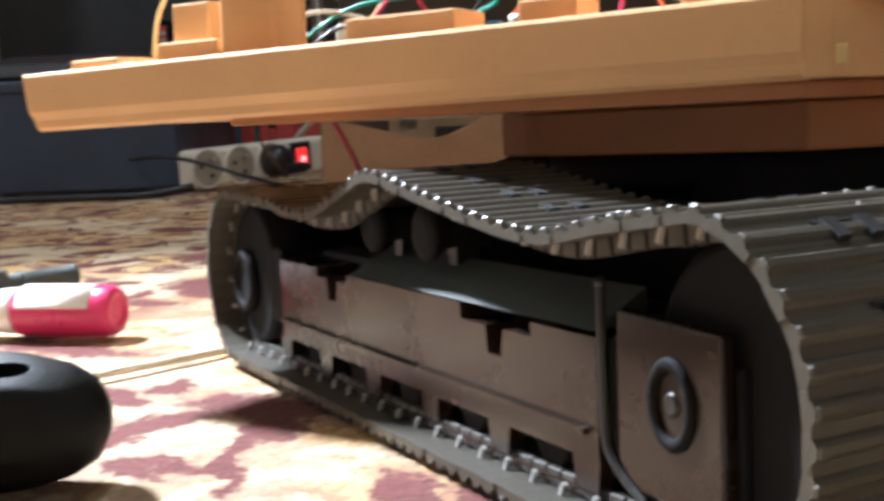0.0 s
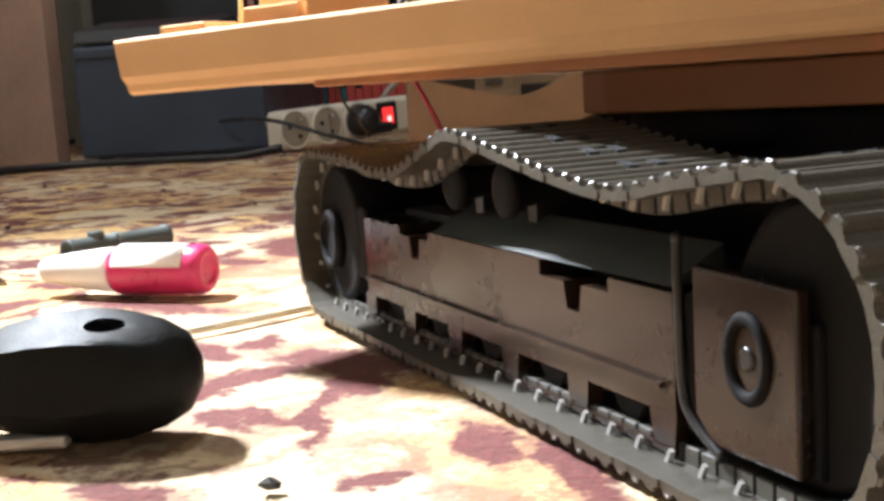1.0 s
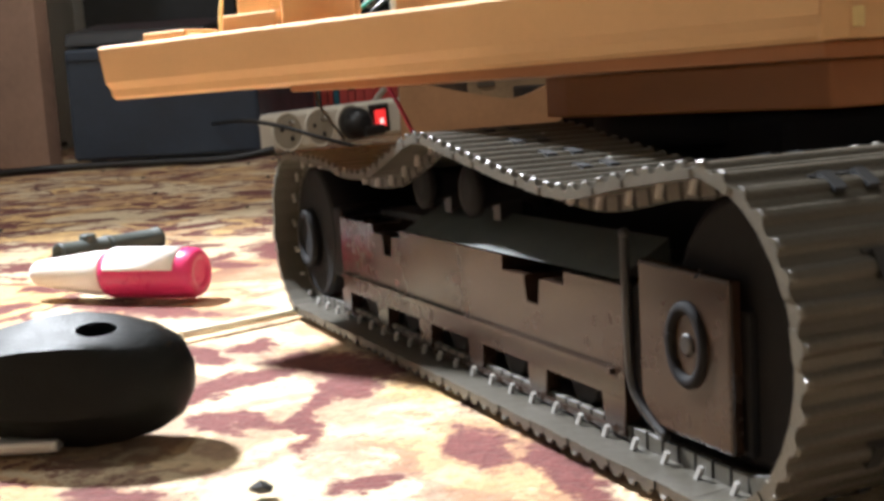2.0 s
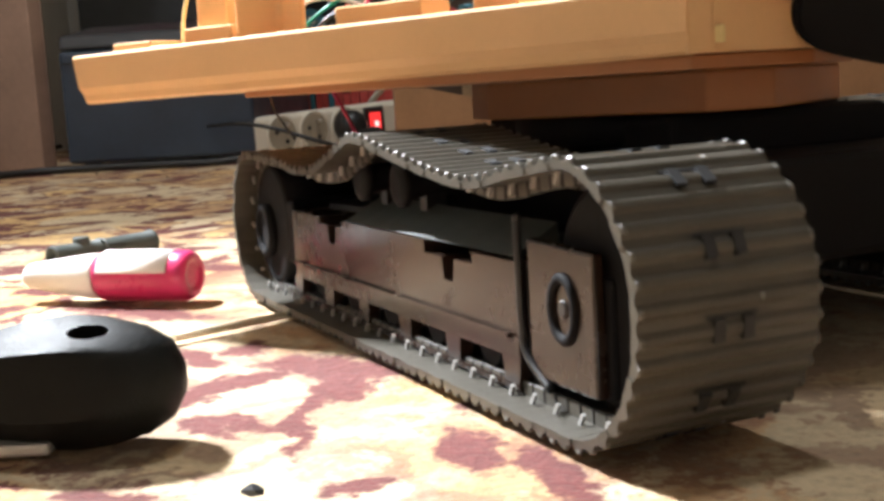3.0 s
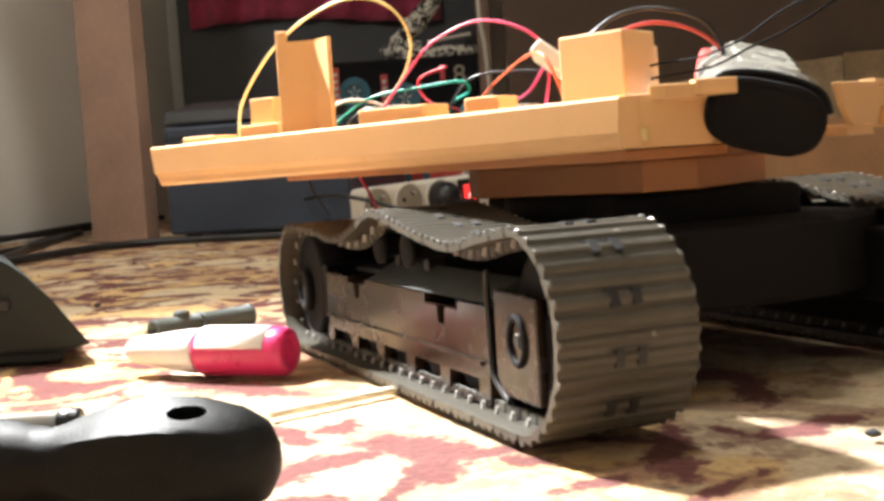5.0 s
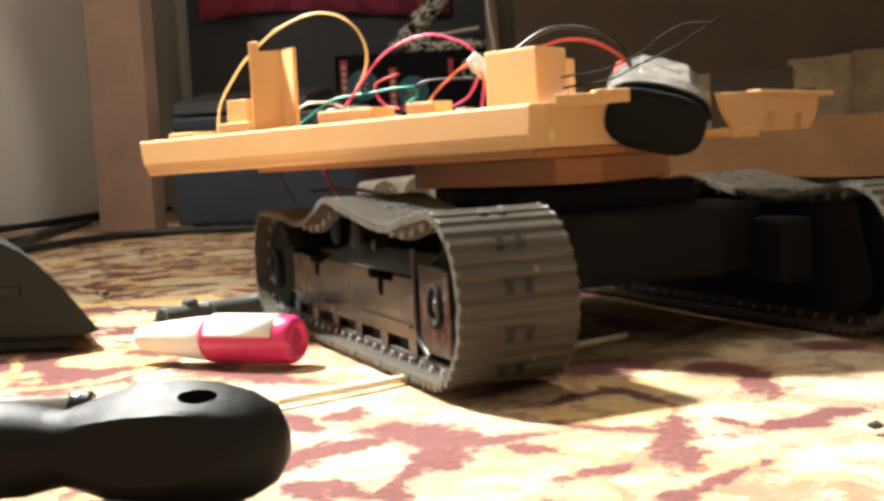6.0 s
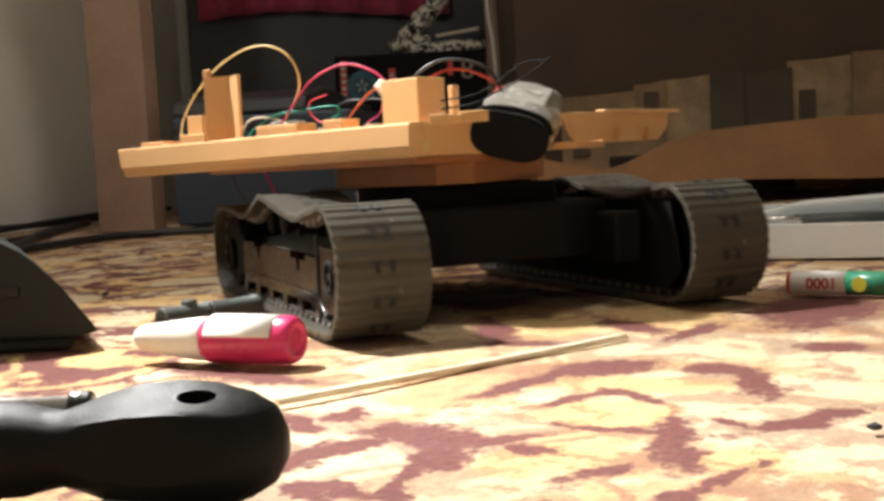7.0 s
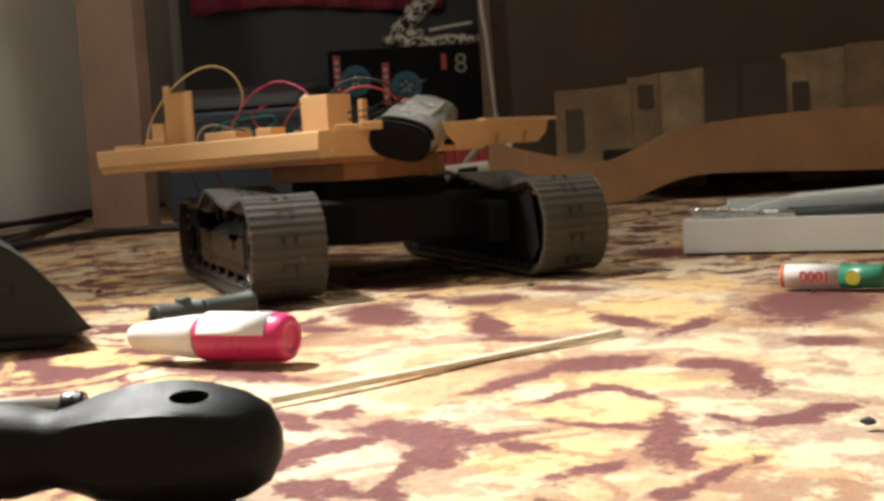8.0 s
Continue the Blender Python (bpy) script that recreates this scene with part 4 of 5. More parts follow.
def build_track(x0, out, name):
    """One track frame with wheels. out: -1 for the side whose outer face looks to -x."""
    tr = new(name)
    tr.empty_display_size = 0.01
    tr.parent = ROOT
    tr.matrix_basis = pose(x0, 0, 0)
    tr["label"] = "grey ribbed crawler track"

    def span(a, c):
        return (min(a * out, c * out), max(a * out, c * out))

    # long beam with notches along its upper edge and arches along the lower
    bm = bmesh.new()
    sec = [(-0.072, 0.0105), (-0.072, 0.0300), (-0.051, 0.0300), (-0.051, 0.0275), (-0.041, 0.0275), (-0.040, 0.0225), (-0.035, 0.0225), (-0.034, 0.0275), (-0.024, 0.0275), (-0.024, 0.0305), (0.036, 0.0305), (0.036, 0.0285), (0.042, 0.0285), (0.043, 0.0235), (0.048, 0.0235), (0.049, 0.0285), (0.056, 0.0285), (0.056, 0.0305), (0.084, 0.0305), (0.084, 0.0105)]
    a, c = span(0.0, 0.0125)
    prism(bm, sec, a, c, "x", 0.0)
    beam = part("side_beam", bm, FRAMEP, tr, "dark glossy notched beam")
    bm = bmesh.new()
    a, c = span(0.0125, 0.0138)
    box(bm, a, c, -0.069, 0.082, 0.0145, 0.0155)
    part("beam_rib", bm, FRAMEP, beam)
    bm = bmesh.new()
    a, c = span(-0.012, -0.0002)
    box(bm, a, c, -0.072, 0.084, 0.0105, 0.032, 0.001)
    part("inner_beam", bm, SOOT, tr)
    bm = bmesh.new()
    a, c = span(0.009, 0.0126)
    box(bm, a, c, -0.0715, 0.0835, 0.0038, 0.0051, 0.0003)
    part("lower_rail", bm, FRAMEP, tr)
    # shelf above the beam; the grey colour imitates light reflected off it
    bm = bmesh.new()
    prism(bm, [(out * 0.0118, 0.0307), (0.0, 0.0307), (0.0, 0.0365)][::out], -0.070, 0.034, "y")
    part("sloping_shelf", bm, GREYP, tr, "sloping shelf with reflected light put in as grey")
    # lower posts between the rollers
    for k in range(6):
        y = -0.068 + k * 0.03
        bm = bmesh.new()
        a, c = span(0.009, 0.0125)
        prism(bm, [(y - 0.0042, 0.0107), (y + 0.0042, 0.0107), (y + 0.0034, 0.0052), (y - 0.0034, 0.0052)], a, c, "x")
        part("roller_post", bm, FRAMEP, tr)
    for k in range(5):
        bm = bmesh.new()
        wheel(bm, 0.0058, -0.053 + k * 0.03, 0.0108, -0.010, 0.010, 20)
        part("road_roller", bm, MATTE, tr)
    for y in (-0.004, 0.024):
        bm = bmesh.new()
        lathe(bm, [(0.003, 0), (0.0052, 0.0006), (0.0057, 0.001), (0.0057, 0.0028), (0.0042, 0.0032), (0.0036, 0.006), (0.0036, 0.016), (0.0042, 0.0188), (0.0057, 0.0192), (0.0057, 0.021), (0.0052, 0.0214), (0.003, 0.022)], pose(-0.011, y, 0.0420, 0, 90, 0), 24)
        part("carrier_roller", bm, MATTE, tr)
        bm = bmesh.new()
        box(bm, -0.003, 0.003, y - 0.002, y + 0.002, 0.031, 0.0425)
        part("roller_bracket", bm, BLACKP, tr)
    # end plate with its dark ring
    bm = bmesh.new()
    a, c = span(0.0105, 0.0132)
    prism(bm, [(-0.1045, 0.0085), (-0.1045, 0.0345), (-0.0785, 0.0352), (-0.0785, 0.0125), (-0.083, 0.0085)], a, c, "x", 0.0006)
    plate = part("end_plate", bm, FRAMEP, tr, "dark glossy square end plate")
    bm = bmesh.new()
    cx, cz, r = -0.0930, 0.0234, 0.0046
    ring = [((cx + r * math.cos(i * math.tau / 24)), (cz + 1.25 * r * math.sin(i * math.tau / 24))) for i in range(24)]
    tube(bm, [(out * 0.0133, y, z) for y, z in ring + ring[:2]], 0.0011, 8, 2)
    part("axle_ring", bm, MATTE, plate)
    bm = bmesh.new()
    lathe(bm, [(0.0018, 0), (0.0018, 0.0006), (0.0013, 0.0010)], pose(out * 0.0128, cx, cz, 0, 90 * out, 0), 20)
    part("axle_bolt", bm, BLACKP, plate)
    bm = bmesh.new()
    tube(bm, [(out * 0.0128, -0.0742, 0.0385), (out * 0.0132, -0.0748, 0.030), (out * 0.0132, -0.0752, 0.0165), (out * 0.0132, -0.078, 0.0115), (out * 0.0132, -0.086, 0.0072)], 0.0009, 8)
    part("wire_clip", bm, BLACKP, tr, "bent black wire clip")
    bm = bmesh.new()
    bmesh.ops.create_icosphere(bm, subdivisions=2, radius=0.0011, matrix=Matrix.Translation((out * 0.0128, -0.0742, 0.0388)))
    part("clip_head", bm, BLACKP, tr)
    bm = bmesh.new()
    a, c = span(-0.004, 0.0105)
    box(bm, a, c, -0.106, -0.072, 0.008, 0.030, 0.001)
    part("gear_block", bm, MATTE, tr)
    # black plate added inside the track so no light comes through the gap
    bm = bmesh.new()
    a, c = span(-0.0165, -0.0150)
    prism(bm, [(-0.112, 0.016), (-0.104, 0.0445), (0.100, 0.0425), (0.118, 0.032), (0.112, 0.008), (-0.100, 0.006)], a, c, "x", 0.0004)
    part("inner_skirt", bm, MATTE, tr)
    bm = bmesh.new()
    wheel(bm, 0.0205, -0.104, 0.0265, -0.009, 0.009)
    part("sprocket", bm, MATTE, tr)
    bm = bmesh.new()
    wheel(bm, 0.0192, 0.108, 0.0246, -0.0125, 0.0125)
    idler = part("idler_wheel", bm, MATTE, tr)
    bm = bmesh.new()
    lathe(bm, [(0.0085, 0), (0.0085, 0.003), (0.006, 0.0034), (0.006, 0.002)], pose(out * 0.0122, 0.1235 - 0.012, 0.0225, 0, 90 * out, 0), 24)
    part("idler_hub", bm, MATTE, idler)
    bm = bmesh.new()
    a, c = span(-0.0122, 0.0122)
    box(bm, a, c, 0.0845, 0.106, 0.0135, 0.033, 0.001)
    part("idler_fork", bm, MATTE, tr)
    return tr


SHOE_KINDS = [shoe_mesh("track_shoe", k % 3 == 0, k % 2 == 0, k) for k in range(6)]
TRACKS, SHOES = [], []
for x0, out, name in ((-0.0800, -1, "crawler_track"), (0.0875, 1, "crawler_track")):
    tr = build_track(x0, out, name)
    TRACKS.append(tr)
    for k in range(N_SHOES):
        s = new("track_shoe", SHOE_KINDS[k % 6])
        s.parent = tr
        s.matrix_basis = on_loop(k * PITCH)
        SHOES.append((s, k * PITCH, -1 if x0 < 0 else 1))


def build_chassis():
    bm = bmesh.new()
    prism(bm, [(-0.062, -0.062), (-0.03, -0.078), (0.03, -0.078), (0.062, -0.062), (0.062, 0.075), (0.03, 0.086), (-0.03, 0.086), (-0.062, 0.075)], 0.022, 0.0455, "z", 0.002)
    box(bm, -0.034, 0.04, -0.05, 0.05, 0.044, 0.0552, 0.002)
    part("chassis_frame", bm, MATTE, ROOT, "black chassis between the tracks")
    for sx in (-1, 1):
        bm = bmesh.new()
        box(bm, sx * 0.058 - 0.007, sx * 0.058 + 0.007, -0.088, 0.08, 0.018, 0.040, 0.0015)
        part("cross_member", bm, MATTE, ROOT)
    bm = bmesh.new()
    lathe(bm, [(0.044, 0.0), (0.045, 0.001), (0.045, 0.007), (0.043, 0.008)], pose(0, 0, 0.0480), 40)
    part("turntable", bm, MATTE, ROOT)


build_chassis()


def build_deck():
    dk = new("upper_deck")
    dk.empty_display_size = 0.01
    dk.parent = ROOT
    dk.matrix_basis = pose(-0.0463, -0.0739, 0, 0, 0, 29.8)
    dk["label"] = "ochre plastic deck slewed to one side"

    def p(name, make, m=ORANGE, label=""):
        bm = bmesh.new()
        make(bm)
        return part(name, bm, m, dk, label)

    rear = [(0.0, 0.0), (0.004, -0.0045), (0.0385, -0.0205), (0.056, -0.023), (0.095, -0.015), (0.150, 0.030)]
    # tray floor
    p("tray_floor", lambda b: prism(b, [(0.003, 0.2135), (0.003, 0.002)] + [(x, y + 0.003) for x, y in rear[1:]] + [(0.152, 0.2135)], 0.0700, 0.0725, "z", 0.0006))

    # left wall: a flared section swept along the side, with a rolled lip below
    def side(b):
        sec = [(0.0, 0.0843), (0.0003, 0.0849), (0.0009, 0.0852), (0.0026, 0.0852), (0.0026, 0.0726), (0.004, 0.0722), (0.004, 0.0692), (0.0018, 0.0692), (0.0008, 0.0702), (0.0007, 0.0722), (-0.0002, 0.0738), (-0.0006, 0.0745)]
        prism(b, [(x, z) for x, z in sec], 0.0, 0.2135, "y", 0.0)
        for v in b.verts:
            if v.co.y > 0.1:
                v.co.y += 0.0042 * max(0, min(1, (v.co.z - 0.069) / 0.016))
                v.co.z -= 0.0018
            else:
                v.co.z += 0.0006
    p("side_wall", side)
    p("far_wall", lambda b: box(b, 0.003, 0.152, 0.2105, 0.2150, 0.0685, 0.0831, 0.0008))
    p("side_wall", lambda b: box(b, 0.1500, 0.1530, 0.034, 0.2100, 0.0700, 0.0845, 0.0006))

    for (x0, y0), (x1, y1) in zip(rear[:4], rear[1:5]):
        run = math.hypot(x1 - x0, y1 - y0)
        at = pose(x0, y0, 0, 0, 0, math.degrees(math.atan2(y1 - y0, x1 - x0)))
        p("rear_wall", lambda b: box(b, 0, run, 0, 0.0028, 0.0700, 0.0860, 0.0005, at))
    # ledge with a notch on top of the rear wall
    p("rear_ledge", lambda b: (prism(b, [(0.0080, -0.0060), (0.0105, -0.0105), (0.0178, -0.0172), (0.0215, -0.0120), (0.0150, -0.0030)], 0.0838, 0.0886, "z", 0.0005), prism(b, [(0.0172, -0.0168), (0.0178, -0.0184), (0.0252, -0.0268), (0.0300, -0.0235), (0.0220, -0.0125)], 0.0846, 0.0896, "z", 0.0005)))
    # tab in the rear notch, light falling on it painted as pale yellow
    p("slot_light", lambda b: box(b, 0.0045, 0.0063, -0.0068, -0.0036, 0.0722, 0.0762, 0.0005), W_YEL, "moulded tab coloured pale as if lit")
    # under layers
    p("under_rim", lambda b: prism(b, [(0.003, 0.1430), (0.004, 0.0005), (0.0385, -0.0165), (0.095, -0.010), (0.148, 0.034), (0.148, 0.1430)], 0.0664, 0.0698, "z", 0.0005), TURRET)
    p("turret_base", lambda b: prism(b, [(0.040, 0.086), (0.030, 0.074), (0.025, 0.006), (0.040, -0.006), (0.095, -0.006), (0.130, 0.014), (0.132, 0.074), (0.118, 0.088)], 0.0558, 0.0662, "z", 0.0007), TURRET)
    # fittings along the side
    p("pad", lambda b: box(b, 0.003, 0.016, 0.182, 0.2005, 0.0725, 0.0862, 0.0006))
    p("rib", lambda b: box(b, 0.003, 0.005, 0.176, 0.182, 0.0725, 0.0846, 0.0004))
    p("bracket", lambda b: (box(b, 0.006, 0.022, 0.1490, 0.1700, 0.0725, 0.0888, 0.0005), box(b, 0.011, 0.020, 0.1555, 0.1685, 0.0885, 0.0990, 0.0005)))
    def post(b):
        prism(b, [(0.0062, 0.1468), (0.0070, 0.1478), (0.0090, 0.1462), (0.0150, 0.1372), (0.0158, 0.1345), (0.0118, 0.1240), (0.0106, 0.1232), (0.0096, 0.1240), (0.0134, 0.1345), (0.0128, 0.1366), (0.0074, 0.1448)], 0.0725, 0.1184, "z", 0.0003)
        prism(b, [(0.0062, 0.1468), (0.0070, 0.1478), (0.0090, 0.1462), (0.0098, 0.1440), (0.0080, 0.1430)], 0.1180, 0.1226, "z", 0.0007)
    p("post", post, ORANGE, "tall folded ochre post")
    p("block", lambda b: prism(b, [(0.0140, 0.0050), (0.0158, 0.0292), (0.0345, 0.0278), (0.0332, 0.0040)], 0.0725, 0.1070, "z", 0.0006), ORANGE, "tall square ochre block")
    p("lever", lambda b: box(b, 0.0560, 0.0610, 0.0170, 0.0205, 0.0725, 0.1050, 0.0006))
    p("step_pad", lambda b: box(b, 0.006, 0.020, 0.078, 0.108, 0.0725, 0.0900, 0.0005))
    p("step_pad", lambda b: box(b, 0.010, 0.022, 0.050, 0.064, 0.0725, 0.0905, 0.0005))
    # gusset and slotted arm behind
    def gusset(b):
        prism(b, [(0.0590, 0.0868), (0.1000, 0.0878), (0.0965, 0.0738), (0.0720, 0.0730), (0.0640, 0.0790)], -0.0455, -0.0430, "y", 0.0004)
        prism(b, [(0.074, -0.043), (0.100, -0.043), (0.112, -0.03), (0.076, -0.022)], 0.0700, 0.0735, "z", 0.0004)
    p("gusset", gusset)
    def arm(b):
        prism(b, [(0.1003, 0.0866), (0.1740, 0.0893), (0.1700, 0.0790), (0.1600, 0.0728), (0.1010, 0.0722)], -0.0410, -0.0385, "y", 0.0004)
        prism(b, [(0.1003, -0.0440), (0.1745, -0.0470), (0.1740, -0.0384), (0.1003, -0.0384)], 0.0868, 0.0888, "z", 0.0003)
    p("slotted_arm", arm)
    for x in (0.115, 0.1455):
        p("arm_tab", lambda b, x=x: prism(b, [(x - 0.0035, 0.0728), (x + 0.0025, 0.0735), (x + 0.0040, 0.0795), (x - 0.0005, 0.0795)], -0.0440, -0.0412, "y", 0.0003), ORANGE)
    # battery pack strapped on the tail
    bm = bmesh.new()
    oval = []
    for i in range(32):
        a = i * math.tau / 32
        cx, cz = math.cos(a), math.sin(a)
        oval.append((0.0182 * abs(cx) ** 0.6 * (1 if cx > 0 else -1), 0.0110 * abs(cz) ** 0.8 * (1 if cz > 0 else -1)))
    prism(bm, oval, 0.0, 0.005, "y", 0.001)
    M = pose(0.0335, -0.0318, 0.0768, 13, 15, -60)
    pack = part("battery_pack", bm, MATTE, dk, "black and silver shrink-wrapped battery pack", M)
    bm = bmesh.new()
    prism(bm, [(x * 0.9, z * 0.8) for x, z in oval], -0.0012, 0.0, "y")
    part("end_recess", bm, MATTE, pack)
    bm = bmesh.new()
    rows = []
    for k in range(19):
        u = k / 18
        swell = 0.98 + 0.10 * math.sin(math.pi * min(1, u * 1.15)) - 0.25 * max(0, u - 0.8)
        ring = []
        for x, z in oval:
            q = Vector((x * swell, 0.0052 + 0.082 * u, z * swell))
            q += 0.0016 * noise.noise_vector(q * 110) + 0.0006 * noise.noise_vector(q * 420)
            ring.append(bm.verts.new(q))
        rows.append(ring)
    for ra, rb in zip(rows, rows[1:]):
        for k in range(32):
            bm.faces.new((ra[k], ra[(k + 1) % 32], rb[(k + 1) % 32], rb[k])).smooth = True
    bm.faces.new(rows[0])
    bm.faces.new(rows[-1])
    part("wrap", bm, SILVER, pack, "crinkled silver wrap")
    bm = bmesh.new()
    box(bm, -0.0186, -0.010, 0.050, 0.083, -0.005, 0.0070, 0.002)
    part("label_patch", bm, REDP, pack)
    bm = bmesh.new()
    box(bm, -0.0095, 0.0115, 0.030, 0.076, 0.0092, 0.0121, 0.0014)
    for v in bm.verts:
        v.co.z += 0.0008 * noise.noise((v.co.x * 90, v.co.y * 90, 0))
    part("paper_patch", bm, FOIL, pack, "pale shiny foil patch")
    bm = bmesh.new()
    tube(bm, [(-0.0187, 0.005, 0.004), (-0.014, 0.0052, 0.0100), (0.0, 0.0053, 0.0122), (0.014, 0.0052, 0.0100), (0.0187, 0.005, 0.004)], 0.0013, 8)
    part("seam_band", bm, MATTE, pack)

    # electronics in the tray
    p("circuit_board", lambda b: box(b, 0.030, 0.110, 0.050, 0.165, 0.0790, 0.0806, 0.0002), PCB, "green circuit board")
    rnd = random.Random(4)
    for k in range(34):
        x, y = rnd.uniform(0.034, 0.105), rnd.uniform(0.055, 0.160)
        w, l, h = rnd.uniform(0.002, 0.007), rnd.uniform(0.002, 0.008), rnd.uniform(0.002, 0.008)
        m = rnd.choice([BLACKP, BLACKP, W_WHT, STEEL, BLUEP, W_TEAL, GREYP])
        p("component", lambda b: box(b, x - w / 2, x + w / 2, y - l / 2, y + l / 2, 0.0807, 0.0807 + h, 0.0003), m)
    for k, (x, y) in enumerate([(0.05, 0.085), (0.062, 0.10), (0.045, 0.12), (0.07, 0.13)]):
        p("capacitor", lambda b: lathe(b, [(0.0032, 0.0), (0.0032, 0.010), (0.0027, 0.0108)], pose(x, y, 0.0807), 18), BLUEP if k % 2 else STEEL)
    p("relay", lambda b: box(b, 0.052, 0.064, 0.130, 0.146, 0.0807, 0.094, 0.0006), W_WHT, "small white relay")
    p("connector", lambda b: box(b, 0, 0.010, 0, 0.022, 0, 0.006, 0.001, pose(0.044, 0.040, 0.094, 40, 20, 25)), W_WHT, "white plastic connector")

    def wire(name, pts, r, m):
        bm = bmesh.new()
        tube(bm, pts, r, 8)
        part(name, bm, m, dk)
    wire("yellow_wire", [(0.018, 0.183, 0.080), (0.018, 0.183, 0.088), (0.022, 0.183, 0.101), (0.026, 0.17, 0.118), (0.03, 0.152, 0.13), (0.034, 0.132, 0.135), (0.038, 0.117, 0.13), (0.042, 0.111, 0.118), (0.046, 0.118, 0.105), (0.05, 0.138, 0.088), (0.052, 0.142, 0.081)], 0.00061, W_YEL)
    wire("pink_wire", [(0.038, 0.134, 0.081), (0.04, 0.129, 0.088), (0.042, 0.116, 0.102), (0.045, 0.103, 0.115), (0.048, 0.083, 0.121), (0.05, 0.065, 0.116), (0.052, 0.057, 0.108), (0.055, 0.058, 0.098), (0.056, 0.062, 0.082)], 0.00061, W_PNK)
    wire("teal_wire", [(0.038, 0.154, 0.081), (0.04, 0.15, 0.088), (0.044, 0.134, 0.097), (0.048, 0.114, 0.099), (0.052, 0.096, 0.1), (0.056, 0.095, 0.096), (0.06, 0.107, 0.092), (0.062, 0.11, 0.081)], 0.00061, W_TEAL)
    wire("red_wire", [(0.06, 0.108, 0.107), (0.06, 0.121, 0.104), (0.06, 0.122, 0.099), (0.06, 0.116, 0.093), (0.06, 0.104, 0.09), (0.062, 0.095, 0.082)], 0.00061, W_RED)
    wire("orange_wire", [(0.06, 0.097, 0.083), (0.06, 0.092, 0.093), (0.053, 0.076, 0.101), (0.047, 0.061, 0.106), (0.04, 0.05, 0.104), (0.038, 0.042, 0.09), (0.038, 0.04, 0.081)], 0.00061, W_ORG)
    wire("pink_wire", [(0.075, 0.10, 0.083), (0.07, 0.088, 0.090), (0.06, 0.070, 0.094), (0.05, 0.054, 0.104), (0.046, 0.046, 0.098)], 0.00061, W_PNK)
    wire("battery_lead", [(0.048, 0.048, 0.098), (0.05, 0.041, 0.107), (0.054, 0.032, 0.115), (0.058, 0.022, 0.118), (0.062, 0.01, 0.116), (0.066, 0.001, 0.111), (0.068, -0.004, 0.100), (0.066, 0.002, 0.09)], 0.00088, BLACKP)
    wire("battery_lead", [(0.05, 0.044, 0.098), (0.052, 0.038, 0.105), (0.056, 0.028, 0.111), (0.06, 0.018, 0.113), (0.064, 0.007, 0.110), (0.068, -0.001, 0.104), (0.07, -0.006, 0.096)], 0.00075, REDP)
    wire("thin_wire", [(0.034, 0.02, 0.093), (0.03, 0.004, 0.096), (0.03, -0.013, 0.097), (0.03, -0.027, 0.101), (0.03, -0.038, 0.107), (0.03, -0.047, 0.110), (0.03, -0.058, 0.109)], 0.00040, MATTE)
    wire("thin_wire", [(0.034, 0.02, 0.090), (0.03, 0.003, 0.092), (0.03, -0.016, 0.0935), (0.03, -0.029, 0.098), (0.03, -0.041, 0.102), (0.03, -0.06, 0.111)], 0.00040, MATTE)
    wire("magenta_wire", [(0.02, 0.171, 0.080), (0.02, 0.171, 0.089), (0.025, 0.173, 0.095), (0.03, 0.172, 0.098), (0.035, 0.169, 0.096), (0.038, 0.16, 0.081)], 0.00061, W_PNK)
    wire("white_wire", [(0.036, 0.155, 0.081), (0.038, 0.150, 0.094), (0.042, 0.140, 0.0965), (0.048, 0.128, 0.092), (0.052, 0.12, 0.082)], 0.00068, W_WHT)
    wire("black_wire", [(0.04, 0.15, 0.081), (0.044, 0.142, 0.091), (0.05, 0.128, 0.093), (0.056, 0.11, 0.088), (0.06, 0.1, 0.081)], 0.00061, BLACKP)
    wire("black_wire", [(0.055, 0.11, 0.082), (0.055, 0.095, 0.100), (0.058, 0.075, 0.102), (0.064, 0.05, 0.098), (0.07, 0.03, 0.085)], 0.00054, BLACKP)
    wire("hanging_lead", [(0.035, 0.137, 0.069), (0.036, 0.133, 0.062), (0.037, 0.127, 0.050)], 0.00061, W_PNK)
    wire("hanging_lead", [(0.045, 0.172, 0.069), (0.04, 0.166, 0.062), (0.034, 0.152, 0.052)], 0.00042, BLACKP)


build_deck()


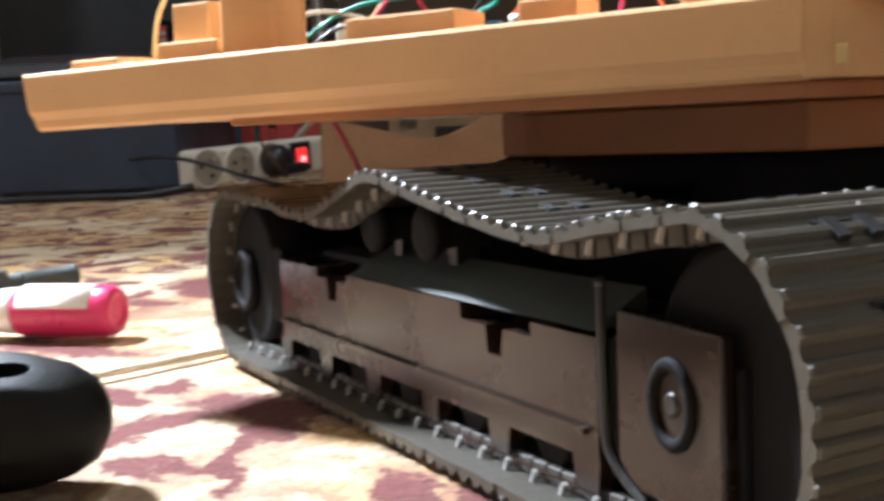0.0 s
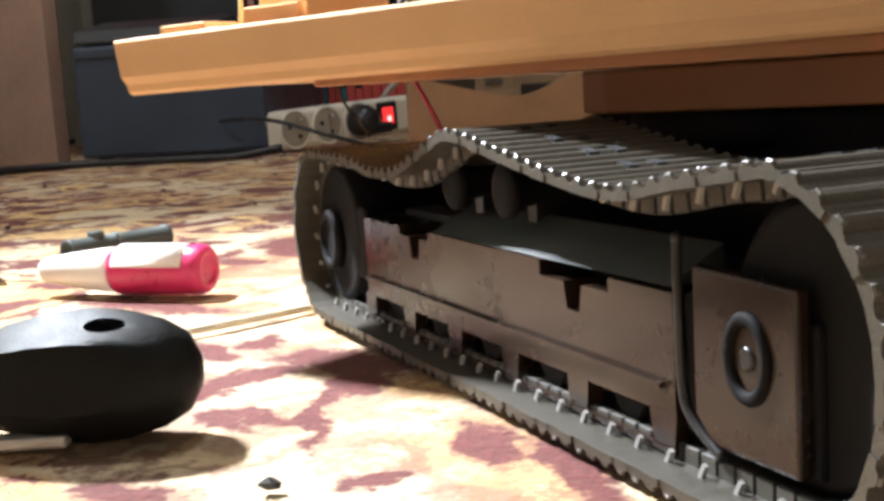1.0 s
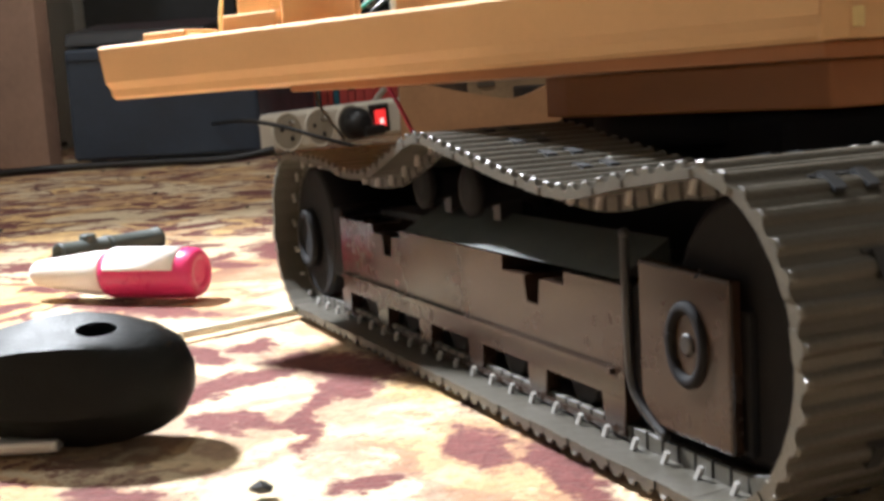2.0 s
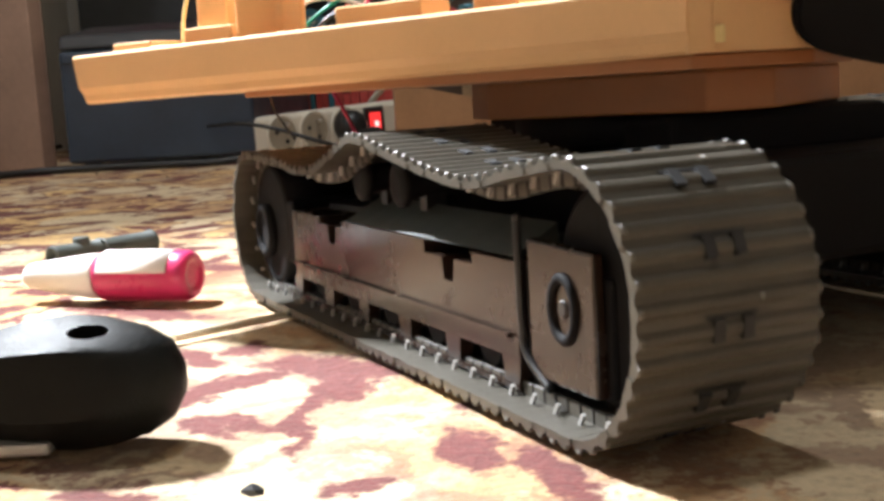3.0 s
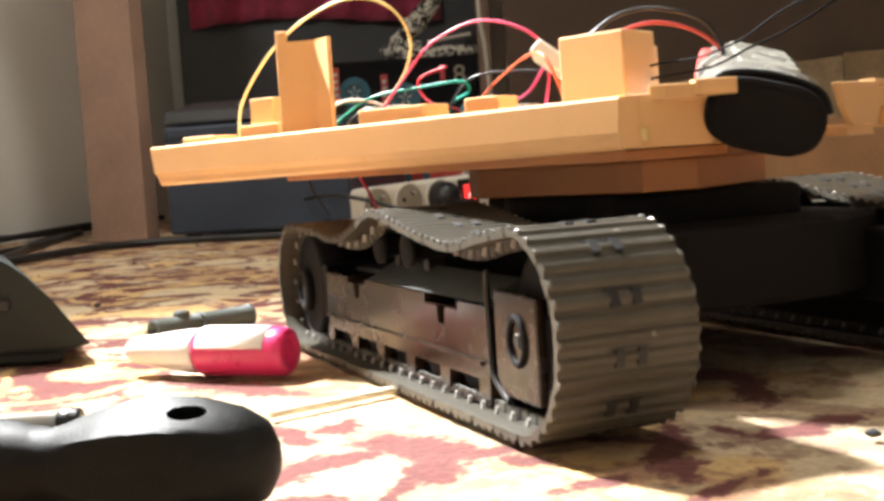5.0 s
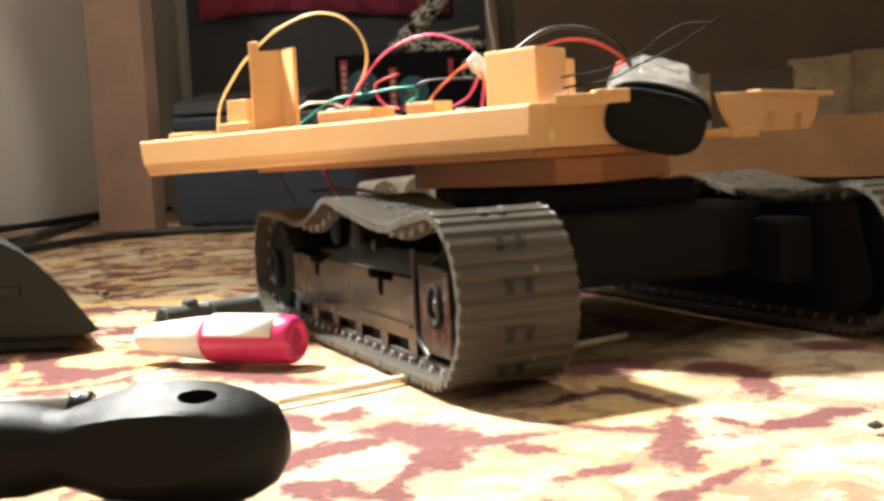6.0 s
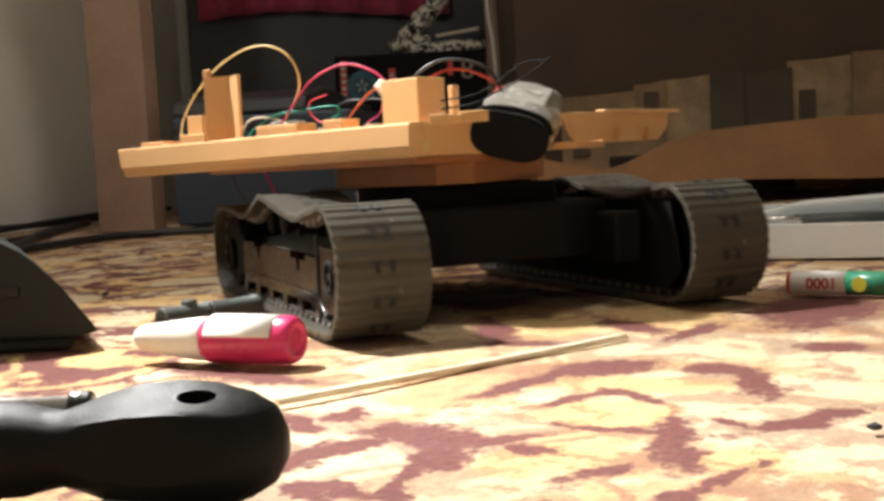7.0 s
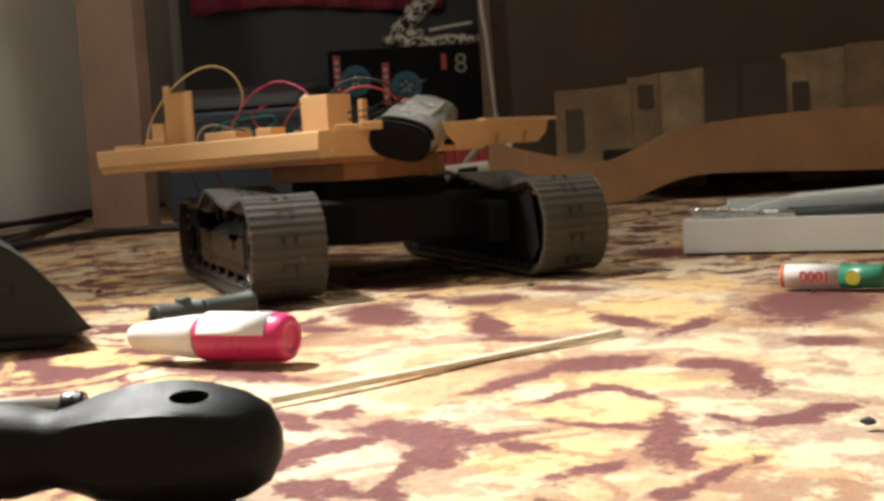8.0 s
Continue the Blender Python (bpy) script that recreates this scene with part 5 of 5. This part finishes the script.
def settle(root):
    """Bring every part of the model to its true size; the shoes are built in it already."""
    done = set()
    for ob in root.children_recursive:
        if ob.name.startswith("track_shoe"):
            continue
        m = ob.matrix_basis.copy()
        at = true_size(m.translation)
        if ob.data and ob.data.name not in done:
            done.add(ob.data.name)
            turned = m.to_3x3().to_4x4()
            for v in ob.data.vertices:
                v.co = turned.inverted() @ (true_size(m @ v.co) - at) if ob.parent.name.startswith(("upper_deck", "tracked_model", "crawler_track")) else v.co * WIDE if ob.parent.name.startswith("battery_pack") else true_size(v.co)
        m.translation = at
        ob.matrix_basis = m


settle(ROOT)

# ---------------------------------------------------------------- what moves


def glide(rows, t):
    """Smooth values between rows of (time, values...), without overshoot."""
    a = np.array(rows)
    ts = a[:, 0]
    h = np.diff(ts)
    out = []
    i = int(np.clip(np.searchsorted(ts, t, "right") - 1, 0, len(ts) - 2))
    for k in range(1, a.shape[1]):
        y = a[:, k]
        d = np.diff(y) / h
        m = np.r_[d[0], [0 if d[j] * d[j + 1] <= 0 else 2 * d[j] * d[j + 1] / (d[j] + d[j + 1]) for j in range(len(d) - 1)], d[-1]]
        u = (t - ts[i]) / h[i]
        out.append((1 + 2 * u) * (1 - u) ** 2 * y[i] + u * (1 - u) ** 2 * h[i] * m[i] + u * u * (3 - 2 * u) * y[i + 1] + u * u * (u - 1) * h[i] * m[i + 1])
    return out


def motions():
    walk(cam, [(t, eye(*row)) for t, *row in PATH], EXPOSURES)
    times = [0.0, 0.8, 1.4] + [1.5 + 0.1 * k for k in range(66)]
    times = sorted({round(t, 2) for t in times if t <= 8.0})
    spots = [glide(DRIVE, t) for t in times]
    walk(ROOT, [(t, pose(x, y, 0, 0, 0, a)) for t, (x, y, a) in zip(times, spots)])
    run, gone = [0.0], 0.0
    for (x0, y0, a0), (x1, y1, a1) in zip(spots, spots[1:]):
        h = radians((a0 + a1) / 2)
        gone += -(x1 - x0) * math.sin(h) + (y1 - y0) * math.cos(h)
        run.append(gone)
    for s, start, sidesign in SHOES:
        rows = []
        for t, far, (x, y, a) in zip(times, run, spots):
            rows.append((t, on_loop(start + far + sidesign * 0.077 * radians(a - spots[0][2]))))
        walk(s, rows)


motions()
